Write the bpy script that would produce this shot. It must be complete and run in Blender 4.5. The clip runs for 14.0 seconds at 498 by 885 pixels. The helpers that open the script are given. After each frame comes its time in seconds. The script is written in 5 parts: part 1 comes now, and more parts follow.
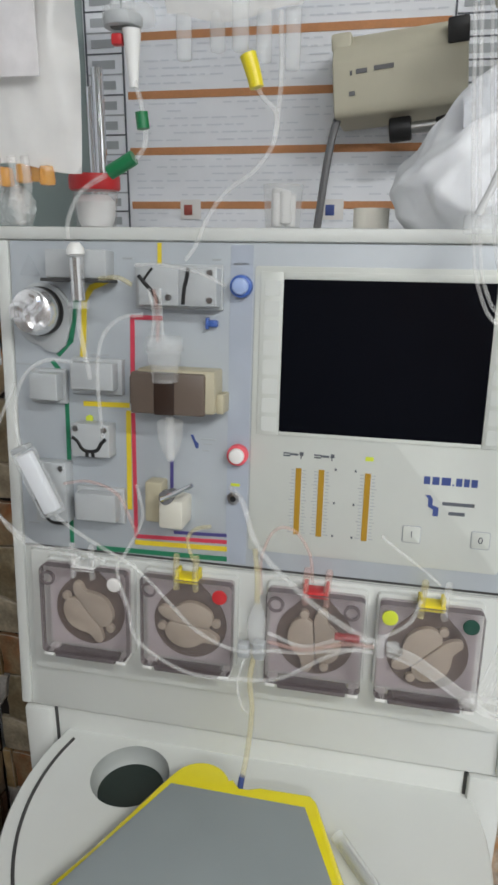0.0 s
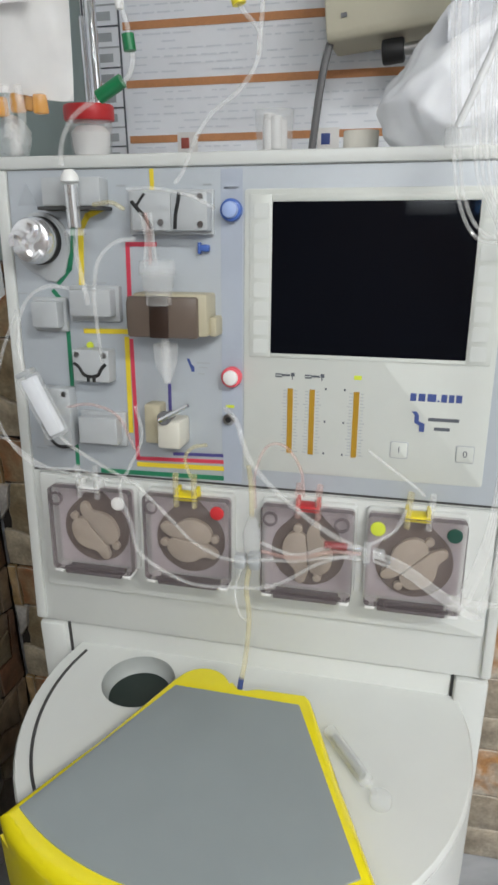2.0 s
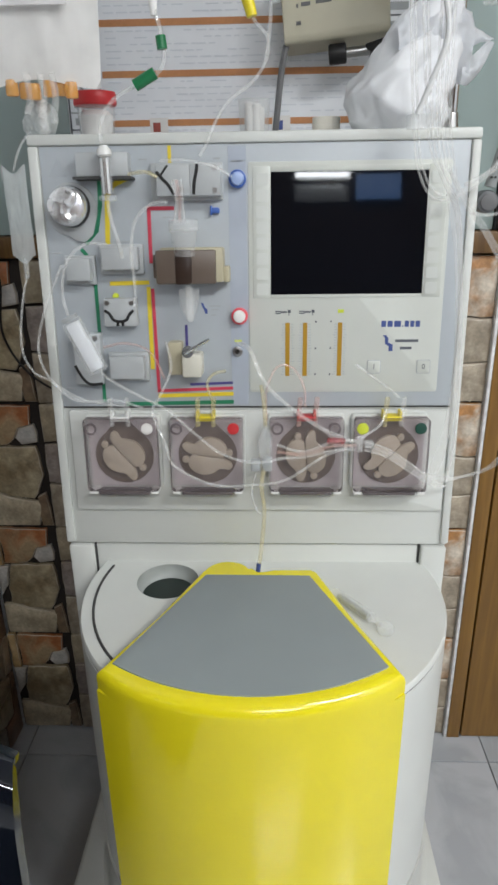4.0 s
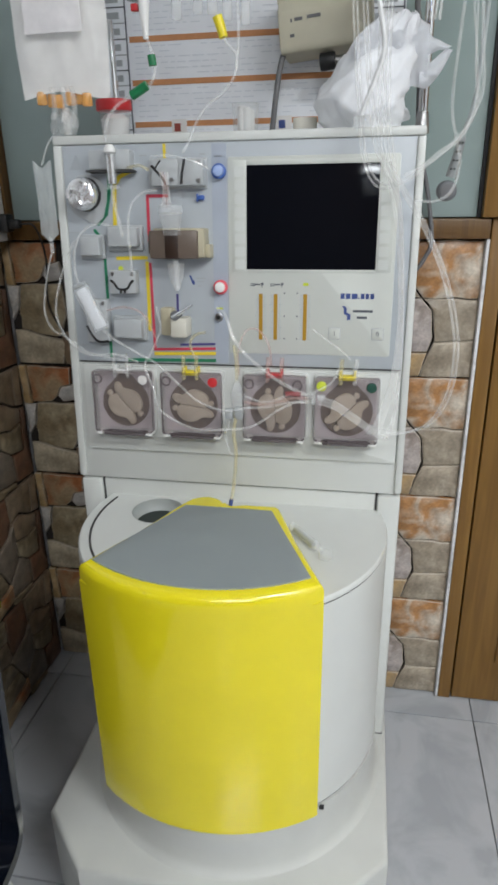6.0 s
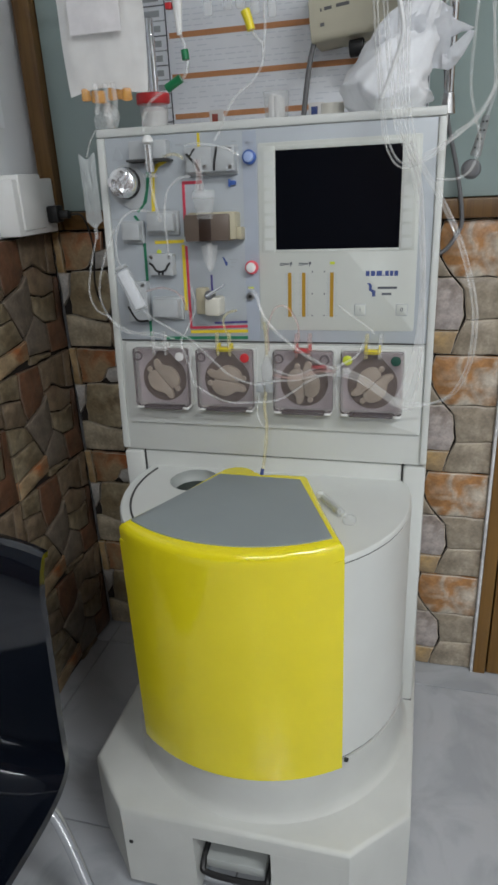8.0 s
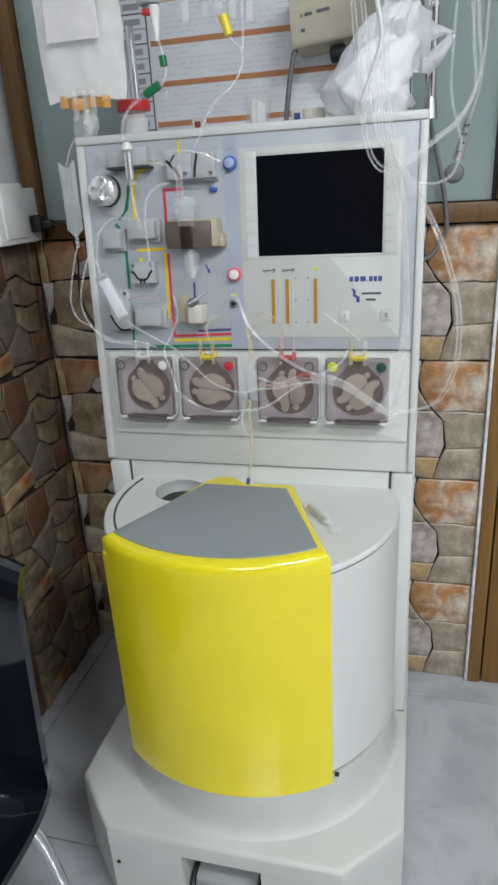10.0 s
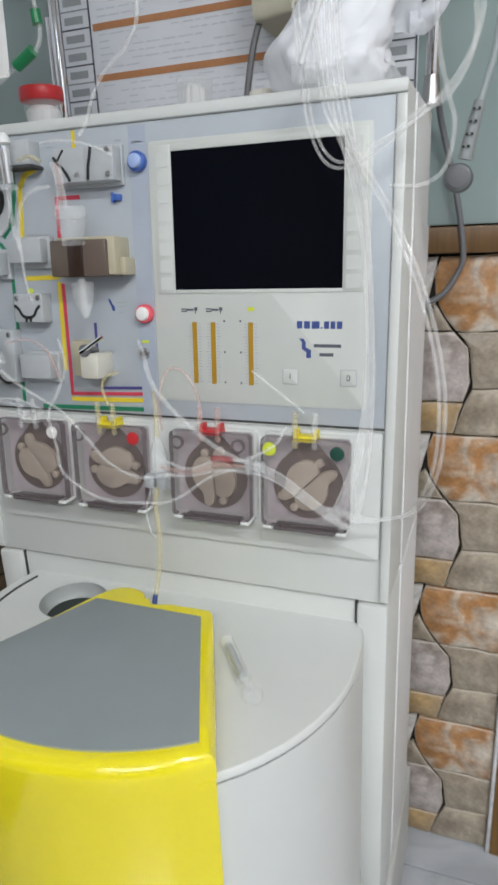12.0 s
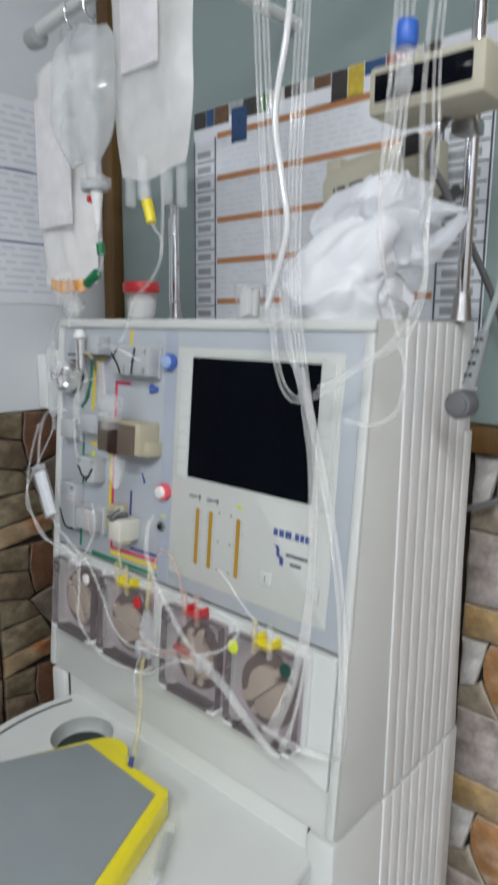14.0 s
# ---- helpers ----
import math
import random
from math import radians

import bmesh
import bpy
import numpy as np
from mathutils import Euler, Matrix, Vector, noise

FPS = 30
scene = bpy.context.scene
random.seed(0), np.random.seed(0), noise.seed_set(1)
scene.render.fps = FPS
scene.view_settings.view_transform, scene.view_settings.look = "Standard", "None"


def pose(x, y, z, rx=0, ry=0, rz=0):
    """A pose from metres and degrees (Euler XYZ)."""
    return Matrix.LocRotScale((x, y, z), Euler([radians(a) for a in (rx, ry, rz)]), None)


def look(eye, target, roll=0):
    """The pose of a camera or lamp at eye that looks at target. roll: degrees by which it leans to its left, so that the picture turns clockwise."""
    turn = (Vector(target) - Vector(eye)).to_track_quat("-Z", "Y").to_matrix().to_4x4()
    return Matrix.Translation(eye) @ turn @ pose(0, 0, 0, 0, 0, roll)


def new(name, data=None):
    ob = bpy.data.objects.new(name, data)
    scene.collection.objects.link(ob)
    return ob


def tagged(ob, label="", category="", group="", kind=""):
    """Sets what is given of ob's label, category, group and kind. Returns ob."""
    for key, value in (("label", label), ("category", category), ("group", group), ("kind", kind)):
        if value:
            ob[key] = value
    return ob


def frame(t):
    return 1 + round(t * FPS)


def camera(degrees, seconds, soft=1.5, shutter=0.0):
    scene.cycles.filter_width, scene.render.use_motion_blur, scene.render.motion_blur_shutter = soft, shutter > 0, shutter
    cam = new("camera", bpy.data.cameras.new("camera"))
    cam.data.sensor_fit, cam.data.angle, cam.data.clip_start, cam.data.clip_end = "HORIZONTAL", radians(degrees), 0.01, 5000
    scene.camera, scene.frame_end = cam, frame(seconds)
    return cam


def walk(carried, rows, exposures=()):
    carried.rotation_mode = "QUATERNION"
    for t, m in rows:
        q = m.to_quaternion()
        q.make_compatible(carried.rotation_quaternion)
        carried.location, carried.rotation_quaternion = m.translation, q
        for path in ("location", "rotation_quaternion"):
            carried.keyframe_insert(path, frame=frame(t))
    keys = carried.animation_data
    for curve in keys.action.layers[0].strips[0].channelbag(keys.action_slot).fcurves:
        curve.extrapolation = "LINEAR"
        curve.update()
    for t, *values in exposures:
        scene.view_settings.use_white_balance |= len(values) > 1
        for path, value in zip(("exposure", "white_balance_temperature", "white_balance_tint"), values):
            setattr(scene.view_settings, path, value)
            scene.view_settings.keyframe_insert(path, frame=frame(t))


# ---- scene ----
cam = camera(41.9, 14.0, soft=2.8, shutter=0.4)
PATH = [
    (0, (0.137, -0.7, 1.439), (-0.246, 1.173, 0.85), 0.6),
    (0.5, (0.147, -0.709, 1.433), (-0.265, 1.152, 0.829), 0.3),
    (1, (0.149, -0.712, 1.429), (-0.318, 1.128, 0.8), -0.4),
    (1.5, (0.164, -0.721, 1.42), (-0.268, 1.11, 0.743), -0.5),
    (2, (0.174, -0.738, 1.409), (-0.252, 1.081, 0.695), -0.7),
    (2.5, (0.146, -0.768, 1.396), (-0.109, 1.074, 0.662), -0.2),
    (3, (0.043, -0.848, 1.379), (-0.083, 0.978, 0.573), -1.0),
    (3.2, (0.029, -0.892, 1.382), (-0.04, 0.953, 0.613), -0.8),
    (5.3, (0.055, -1.026, 1.383), (-0.066, 0.835, 0.66), -0.5),
    (5.5, (0.123, -1.054, 1.382), (-0.028, 0.798, 0.642), -0.1),
    (6, (0.236, -1.148, 1.374), (-0.097, 0.679, 0.631), -1.0),
    (6.5, (0.282, -1.199, 1.364), (-0.127, 0.599, 0.588), -2.1),
    (7, (0.295, -1.221, 1.361), (-0.149, 0.566, 0.581), -2.6),
    (7.5, (0.289, -1.224, 1.359), (-0.175, 0.558, 0.577), -2.6),
    (8, (0.293, -1.216, 1.361), (-0.198, 0.569, 0.603), -2.8),
    (8.2, (0.307, -1.21, 1.363), (-0.185, 0.573, 0.602), -3.1),
    (10.5, (0.31, -1.183, 1.348), (-0.171, 0.62, 0.63), -3.3),
    (11, (0.344, -1.127, 1.34), (-0.184, 0.677, 0.659), -4.2),
    (11.5, (0.39, -0.946, 1.323), (-0.165, 0.867, 0.688), -1.9),
    (12, (0.421, -0.781, 1.301), (-0.256, 0.997, 0.684), -2.5),
    (12.5, (0.503, -0.635, 1.299), (-0.493, 0.981, 0.667), -2.2),
    (13, (0.611, -0.567, 1.327), (-0.617, 0.874, 0.682), -0.4),
    (13.5, (0.684, -0.585, 1.362), (-0.603, 0.847, 0.823), -1.6),
    (14, (0.703, -0.605, 1.444), (-0.62, 0.853, 1.093), 0.5),
]
EXPOSURES = [(0, -0.05, 6400, 9), (1.5, 0.05, 6400, 9), (3, 0.20, 6380, 9), (5.5, -0.24, 6270, 9), (6, -0.05, 6250, 9), (6.5, -0.15, 6240, 9), (7, -0.33, 6240, 9), (7.5, -0.41, 6240, 9), (8.2, -0.37, 6240, 9), (10.5, 0.03, 6100, 9), (11.0, -0.19, 6230, 10), (11.5, -0.33, 6230, 10), (12, 0.02, 6200, 10), (12.5, 0.25, 6200, 10), (13, 0.11, 6180, 10), (13.5, 0.02, 6150, 10), (14, -0.07, 6130, 10)]
walk(cam, [(t, look(eye, target, roll)) for t, eye, target, roll in PATH], EXPOSURES)

# ---- world and lights ----
world = bpy.data.worlds.new("world")
world.use_nodes = True
world.node_tree.nodes["Background"].inputs["Color"].default_value = (0.75, 0.85, 1.0, 1)
world.node_tree.nodes["Background"].inputs["Strength"].default_value = 0.05
scene.world = world
scene.view_settings.exposure = 0.0

LAMPS = [(1.50, -1.60, 52.0), (0.60, -2.9, 50.0)]  # x, y and watts of the ceiling battens
CEILING = 2.85
for x, y, watts in LAMPS:
    data = bpy.data.lights.new("tube_light", "AREA")
    data.shape, data.size, data.size_y, data.energy = "RECTANGLE", 1.2, 0.16, watts
    data.color = (1.0, 0.997, 0.972)
    new("tube_light", data).matrix_world = pose(x, y, CEILING - 0.10)


# ---- materials ----
def mat(name, color, rough=0.5, metal=0.0, vary=0.06, scale=30.0, bump=0.0, bump_scale=200.0, coat=0.0, random=0.0, spec=0.5):
    """A plain surface with grain and stains at two scales."""
    m = bpy.data.materials.new(name)
    m.use_nodes = True
    nt, bs = m.node_tree, m.node_tree.nodes["Principled BSDF"]
    bs.inputs["Roughness"].default_value, bs.inputs["Metallic"].default_value = rough, metal
    bs.inputs["Coat Weight"].default_value, bs.inputs["Coat Roughness"].default_value = coat, 0.08
    bs.inputs["Specular IOR Level"].default_value = spec
    tc = nt.nodes.new("ShaderNodeTexCoord")
    fine, broad = nt.nodes.new("ShaderNodeTexNoise"), nt.nodes.new("ShaderNodeTexNoise")
    fine.inputs["Scale"].default_value, fine.inputs["Detail"].default_value = scale, 6
    broad.inputs["Scale"].default_value, broad.inputs["Detail"].default_value = scale * 0.15, 3
    add = nt.nodes.new("ShaderNodeMath")
    add.operation = "ADD"
    ramp = nt.nodes.new("ShaderNodeMapRange")
    ramp.inputs["From Min"].default_value, ramp.inputs["From Max"].default_value = 0.6, 1.4
    ramp.inputs["To Min"].default_value, ramp.inputs["To Max"].default_value = 1 - vary, 1 + vary
    mul = nt.nodes.new("ShaderNodeVectorMath")
    mul.operation = "SCALE"
    mul.inputs[0].default_value = color[:3]
    for n in (fine, broad):
        nt.links.new(tc.outputs["Object"], n.inputs["Vector"])
    nt.links.new(fine.outputs["Fac"], add.inputs[0])
    nt.links.new(broad.outputs["Fac"], add.inputs[1])
    nt.links.new(add.outputs[0], ramp.inputs["Value"])
    nt.links.new(ramp.outputs[0], mul.inputs["Scale"])
    nt.links.new(mul.outputs[0], bs.inputs["Base Color"])
    rr = nt.nodes.new("ShaderNodeMapRange")
    rr.inputs["From Min"].default_value, rr.inputs["From Max"].default_value = 0.3, 0.7
    rr.inputs["To Min"].default_value, rr.inputs["To Max"].default_value = max(0.02, rough * 0.85), min(1, rough * 1.15)
    nt.links.new(broad.outputs["Fac"], rr.inputs["Value"])
    nt.links.new(rr.outputs[0], bs.inputs["Roughness"])
    if bump:
        bn, bu = nt.nodes.new("ShaderNodeTexNoise"), nt.nodes.new("ShaderNodeBump")
        bn.inputs["Scale"].default_value, bn.inputs["Detail"].default_value = bump_scale, 5
        bu.inputs["Strength"].default_value, bu.inputs["Distance"].default_value = bump, 0.002
        nt.links.new(tc.outputs["Object"], bn.inputs["Vector"])
        nt.links.new(bn.outputs["Fac"], bu.inputs["Height"])
        nt.links.new(bu.outputs["Normal"], bs.inputs["Normal"])
    return m


def clear(name, color, see=0.5, rough=0.15, tint=(1, 1, 1), vary=0.0, scale=20.0, through_light=0.0):
    """Thin clear or smoked plastic: part of the light passes straight through."""
    m = mat(name, color, rough, vary=vary + 0.03, scale=scale)
    nt = m.node_tree
    bs, out = nt.nodes["Principled BSDF"], nt.nodes["Material Output"]
    tr, mix = nt.nodes.new("ShaderNodeBsdfTransparent"), nt.nodes.new("ShaderNodeMixShader")
    tr.inputs["Color"].default_value = (*tint, 1)
    mix.inputs["Fac"].default_value = 1 - see
    nt.links.new(tr.outputs[0], mix.inputs[1])
    nt.links.new(bs.outputs[0], mix.inputs[2])
    nt.links.new(mix.outputs[0], out.inputs["Surface"])
    if through_light:
        tl, m2 = nt.nodes.new("ShaderNodeBsdfTranslucent"), nt.nodes.new("ShaderNodeMixShader")
        tl.inputs["Color"].default_value = (*color, 1)
        m2.inputs["Fac"].default_value = through_light
        nt.links.new(bs.outputs[0], m2.inputs[1])
        nt.links.new(tl.outputs[0], m2.inputs[2])
        nt.links.new(m2.outputs[0], mix.inputs[2])
    if vary:
        n, r = nt.nodes.new("ShaderNodeTexNoise"), nt.nodes.new("ShaderNodeMapRange")
        tc = nt.nodes.new("ShaderNodeTexCoord")
        n.inputs["Scale"].default_value, n.inputs["Detail"].default_value = scale, 4
        r.inputs["From Min"].default_value, r.inputs["From Max"].default_value = 0.3, 0.7
        r.inputs["To Min"].default_value, r.inputs["To Max"].default_value = 1 - see - vary, 1 - see + vary
        nt.links.new(tc.outputs["Object"], n.inputs["Vector"])
        nt.links.new(n.outputs["Fac"], r.inputs["Value"])
        nt.links.new(r.outputs[0], mix.inputs["Fac"])
    return m


def stone_material(name, base, blotch, amount, patch=14.0):
    """Glazed cladding stone: a base colour with clouds of a second one, and grain."""
    m = mat(name, base, 0.33, bump=0.35, bump_scale=110)
    nt, bs = m.node_tree, m.node_tree.nodes["Principled BSDF"]
    tc = nt.nodes.new("ShaderNodeTexCoord")
    blot, cloud, grain = nt.nodes.new("ShaderNodeTexNoise"), nt.nodes.new("ShaderNodeTexNoise"), nt.nodes.new("ShaderNodeTexNoise")
    for n, sc, detail, bend in ((blot, patch, 3, 0.8), (cloud, patch * 2.3, 4, 0.4), (grain, 170, 6, 0)):
        n.inputs["Scale"].default_value, n.inputs["Detail"].default_value, n.inputs["Distortion"].default_value = sc, detail, bend
        nt.links.new(tc.outputs["Object"], n.inputs["Vector"])
    r1, r2, r3 = nt.nodes.new("ShaderNodeMapRange"), nt.nodes.new("ShaderNodeMapRange"), nt.nodes.new("ShaderNodeMapRange")
    for r, a, b, c, d in ((r1, 0.42, 0.62, 0.0, amount), (r2, 0.3, 0.7, 0.72, 1.25), (r3, 0.3, 0.7, 0.85, 1.15)):
        r.inputs["From Min"].default_value, r.inputs["From Max"].default_value = a, b
        r.inputs["To Min"].default_value, r.inputs["To Max"].default_value = c, d
    nt.links.new(blot.outputs["Fac"], r1.inputs["Value"])
    nt.links.new(cloud.outputs["Fac"], r2.inputs["Value"])
    nt.links.new(grain.outputs["Fac"], r3.inputs["Value"])
    mix = nt.nodes.new("ShaderNodeMixRGB")
    mix.inputs["Color1"].default_value, mix.inputs["Color2"].default_value = (*base, 1), (*blotch, 1)
    nt.links.new(r1.outputs[0], mix.inputs["Fac"])
    both = nt.nodes.new("ShaderNodeMath")
    both.operation = "MULTIPLY"
    nt.links.new(r2.outputs[0], both.inputs[0])
    nt.links.new(r3.outputs[0], both.inputs[1])
    fin = nt.nodes.new("ShaderNodeVectorMath")
    fin.operation = "SCALE"
    nt.links.new(mix.outputs[0], fin.inputs[0])
    nt.links.new(both.outputs[0], fin.inputs["Scale"])
    nt.links.new(fin.outputs[0], bs.inputs["Base Color"])
    return m


def wood_material(name, dark, light):
    m = mat(name, dark, 0.45, coat=0.05)
    nt, bs = m.node_tree, m.node_tree.nodes["Principled BSDF"]
    tc, mp, n = nt.nodes.new("ShaderNodeTexCoord"), nt.nodes.new("ShaderNodeMapping"), nt.nodes.new("ShaderNodeTexNoise")
    mp.inputs["Scale"].default_value = (60, 60, 3)
    n.inputs["Scale"].default_value, n.inputs["Detail"].default_value, n.inputs["Distortion"].default_value = 1.0, 6, 1.2
    ramp = nt.nodes.new("ShaderNodeValToRGB")
    ramp.color_ramp.elements[0].position, ramp.color_ramp.elements[0].color = 0.35, (*dark, 1)
    ramp.color_ramp.elements[1].position, ramp.color_ramp.elements[1].color = 0.65, (*light, 1)
    nt.links.new(tc.outputs["Object"], mp.inputs["Vector"])
    nt.links.new(mp.outputs[0], n.inputs["Vector"])
    nt.links.new(n.outputs["Fac"], ramp.inputs["Fac"])
    nt.links.new(ramp.outputs[0], bs.inputs["Base Color"])
    return m


def marble_material():
    m = mat("floor_marble", (0.6, 0.6, 0.6), 0.18, coat=0.2)
    nt, bs = m.node_tree, m.node_tree.nodes["Principled BSDF"]
    tc, n, info = nt.nodes.new("ShaderNodeTexCoord"), nt.nodes.new("ShaderNodeTexNoise"), nt.nodes.new("ShaderNodeObjectInfo")
    n.noise_dimensions = "4D"
    n.inputs["Scale"].default_value, n.inputs["Detail"].default_value, n.inputs["Distortion"].default_value = 3.5, 8, 2.5
    w = nt.nodes.new("ShaderNodeMath")
    w.operation, w.inputs[1].default_value = "MULTIPLY", 20
    nt.links.new(info.outputs["Random"], w.inputs[0])
    nt.links.new(w.outputs[0], n.inputs["W"])
    ramp = nt.nodes.new("ShaderNodeValToRGB")
    ramp.color_ramp.elements[0].position, ramp.color_ramp.elements[0].color = 0.36, (0.365, 0.385, 0.41, 1)
    ramp.color_ramp.elements[1].position, ramp.color_ramp.elements[1].color = 0.50, (0.45, 0.468, 0.495, 1)
    nt.links.new(tc.outputs["Object"], n.inputs["Vector"])
    nt.links.new(n.outputs["Fac"], ramp.inputs["Fac"])
    nt.links.new(ramp.outputs[0], bs.inputs["Base Color"])
    return m


SCUFFED_SHADED = mat("scuffed_shaded_plastic", (0.53, 0.54, 0.515), 0.5, vary=0.10, scale=9, bump=0.1, bump_scale=600)
CREAM = mat("cream_plastic", (0.625, 0.64, 0.615), 0.42, vary=0.035, scale=14, bump=0.08, bump_scale=900)
WHITE = mat("white_plastic", (0.80, 0.80, 0.78), 0.35, vary=0.03)
RIBS = mat("ribbed_white_plastic", (0.71, 0.71, 0.70), 0.45, vary=0.05, scale=9)
GREY = mat("blue_grey_panel", (0.445, 0.48, 0.512), 0.38, vary=0.04, scale=25, bump=0.05, bump_scale=800)
FACIA = mat("pale_facia", (0.60, 0.62, 0.58), 0.40, vary=0.025)
KEY = mat("pale_key", (0.63, 0.65, 0.62), 0.5, vary=0.03)
BLOCK = mat("grey_block", (0.45, 0.47, 0.48), 0.42, vary=0.05, bump=0.1)
YELLOW = mat("yellow_plastic", (0.80, 0.69, 0.012), 0.16, vary=0.05, scale=10, bump=0.04, bump_scale=700, coat=0.35)
PAD = mat("grey_pad", (0.27, 0.305, 0.31), 0.42, vary=0.05, scale=16, bump=0.15, bump_scale=1500)
SCREEN = mat("dark_screen_glass", (0.004, 0.005, 0.008), 0.035, vary=0.02, spec=0.17)
BLACK = mat("black_rubber", (0.012, 0.012, 0.013), 0.5)
SHADOW = mat("painted_shade", (0.05, 0.05, 0.05), 0.7)
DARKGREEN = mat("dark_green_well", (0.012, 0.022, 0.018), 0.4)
LIP = mat("grey_lip", (0.36, 0.38, 0.37), 0.5)
CHROME = mat("chrome", (0.75, 0.76, 0.78), 0.12, metal=1.0, vary=0.02)
SATIN = mat("satin_chrome", (0.86, 0.86, 0.87), 0.25, metal=0.75, vary=0.03)
STEEL = mat("brushed_steel", (0.5, 0.5, 0.5), 0.3, metal=1.0)
BROWN = mat("brown_cassette", (0.125, 0.095, 0.075), 0.35, vary=0.08)
DBROWN = mat("dark_brown_strip", (0.035, 0.02, 0.014), 0.3)
BEIGE = mat("beige_plastic", (0.45, 0.41, 0.29), 0.45, vary=0.05)
DEVICE = mat("beige_housing", (0.56, 0.53, 0.41), 0.5, vary=0.05, bump=0.1)
ROTOR = mat("beige_rotor", (0.47, 0.405, 0.325), 0.5)
PUMPBED = mat("pump_bed", (0.68, 0.645, 0.65), 0.5)
TRACK = mat("pump_track", (0.17, 0.135, 0.115), 0.5)
SMOKE_RIM = clear("smoked_rim", (0.17, 0.145, 0.15), 0.30, 0.3, (0.8, 0.76, 0.78), vary=0.05, scale=30)
SMOKE = clear("smoked_cover", (0.34, 0.32, 0.325), 0.86, 0.22, (0.95, 0.93, 0.935), vary=0.04, scale=30)
CLEAR = clear("clear_plastic", (0.82, 0.84, 0.84), 0.76, 0.08)
TUBE = clear("clear_tubing", (0.92, 0.92, 0.90), 0.82, 0.07)
MILKY = clear("milky_bag", (0.97, 0.96, 0.94), 0.16, 0.22, vary=0.08, scale=9, through_light=0.20)
THINBAG = clear("thin_milky_bag", (0.95, 0.94, 0.92), 0.36, 0.25, vary=0.10, scale=9, through_light=0.25)
SOFTLABEL = clear("soft_label", (0.90, 0.875, 0.88), 0.22, 0.5, vary=0.05, scale=30)
FLUID = clear("clear_fluid_bag", (0.86, 0.90, 0.90), 0.62, 0.06, vary=0.08, scale=8, through_light=0.3)
PLASMA = clear("yellowish_tubing", (0.72, 0.64, 0.34), 0.70, 0.12)
PINK = clear("pinkish_tubing", (0.75, 0.48, 0.42), 0.76, 0.12)
SACK = clear("white_carrier_bag", (0.94, 0.955, 0.985), 0.05, 0.42, vary=0.02, scale=20, through_light=0.16)
creases, crease_bump = SACK.node_tree.nodes.new("ShaderNodeTexNoise"), SACK.node_tree.nodes.new("ShaderNodeBump")
creases.noise_type = "RIDGED_MULTIFRACTAL"
creases.inputs["Scale"].default_value, creases.inputs["Detail"].default_value = 24.0, 3
crease_bump.inputs["Strength"].default_value, crease_bump.inputs["Distance"].default_value = 0.22, 0.003
SACK.node_tree.links.new(SACK.node_tree.nodes.new("ShaderNodeTexCoord").outputs["Object"], creases.inputs["Vector"])
SACK.node_tree.links.new(creases.outputs["Fac"], crease_bump.inputs["Height"])
SACK.node_tree.links.new(crease_bump.outputs["Normal"], SACK.node_tree.nodes["Principled BSDF"].inputs["Normal"])
LABEL = mat("white_label", (0.8, 0.78, 0.76), 0.55)
COTTON = mat("white_cotton", (0.8, 0.79, 0.78), 0.9, bump=0.4, bump_scale=150)
RED = mat("red_plastic", (0.55, 0.03, 0.035), 0.4)
PINKRED = mat("pink_red_ring", (0.75, 0.10, 0.13), 0.4)
LINE_RED = mat("red_line", (0.60, 0.05, 0.09), 0.5)
LINE_YELLOW = mat("yellow_line", (0.75, 0.58, 0.03), 0.5)
LINE_GREEN = mat("green_line", (0.02, 0.20, 0.10), 0.5)
LINE_BLUE = mat("violet_line", (0.07, 0.06, 0.22), 0.5)
GREEN = mat("green_clamp", (0.01, 0.17, 0.06), 0.35)
DGREEN = mat("dark_green_dot", (0.015, 0.07, 0.05), 0.4)
BLUE = mat("blue_plastic", (0.06, 0.13, 0.42), 0.35)
PALEBLUE = mat("pale_blue_plastic", (0.35, 0.45, 0.72), 0.3)
BRIGHTYEL = mat("bright_yellow_plastic", (0.8, 0.66, 0.02), 0.35)
LIME = mat("lime_dot", (0.62, 0.70, 0.05), 0.45)
ORANGE = clear("orange_port", (0.92, 0.46, 0.10), 0.50, 0.25)
AMBER = mat("amber_bar", (0.42, 0.24, 0.02), 0.35)
INK = mat("dark_ink", (0.10, 0.11, 0.13), 0.6)
INKBLUE = mat("blue_ink", (0.05, 0.08, 0.26), 0.6)
INKGREY = mat("pale_ink", (0.40, 0.42, 0.44), 0.6)
STONE_RUST = stone_material("rust_stone", (0.40, 0.20, 0.075), (0.54, 0.49, 0.41), 0.95, 15.0)
STONE_FLAME = stone_material("flame_stone", (0.34, 0.12, 0.04), (0.36, 0.27, 0.16), 0.95, 11.0)
STONE_OLIVE = stone_material("olive_stone", (0.36, 0.30, 0.195), (0.22, 0.165, 0.095), 0.85, 18.0)
STONE_GREY = stone_material("grey_stone", (0.42, 0.37, 0.345), (0.26, 0.215, 0.185), 0.85, 17.0)
STONE_TAN = stone_material("tan_stone", (0.38, 0.325, 0.25), (0.25, 0.205, 0.15), 0.8)
STONE_SAND = stone_material("sand_stone", (0.45, 0.39, 0.285), (0.31, 0.255, 0.175), 0.7)
STONE_OCHRE = stone_material("ochre_stone", (0.44, 0.29, 0.12), (0.33, 0.24, 0.14), 0.8)
STONE_PALE = stone_material("pale_stone", (0.52, 0.50, 0.47), (0.34, 0.31, 0.28), 0.6)
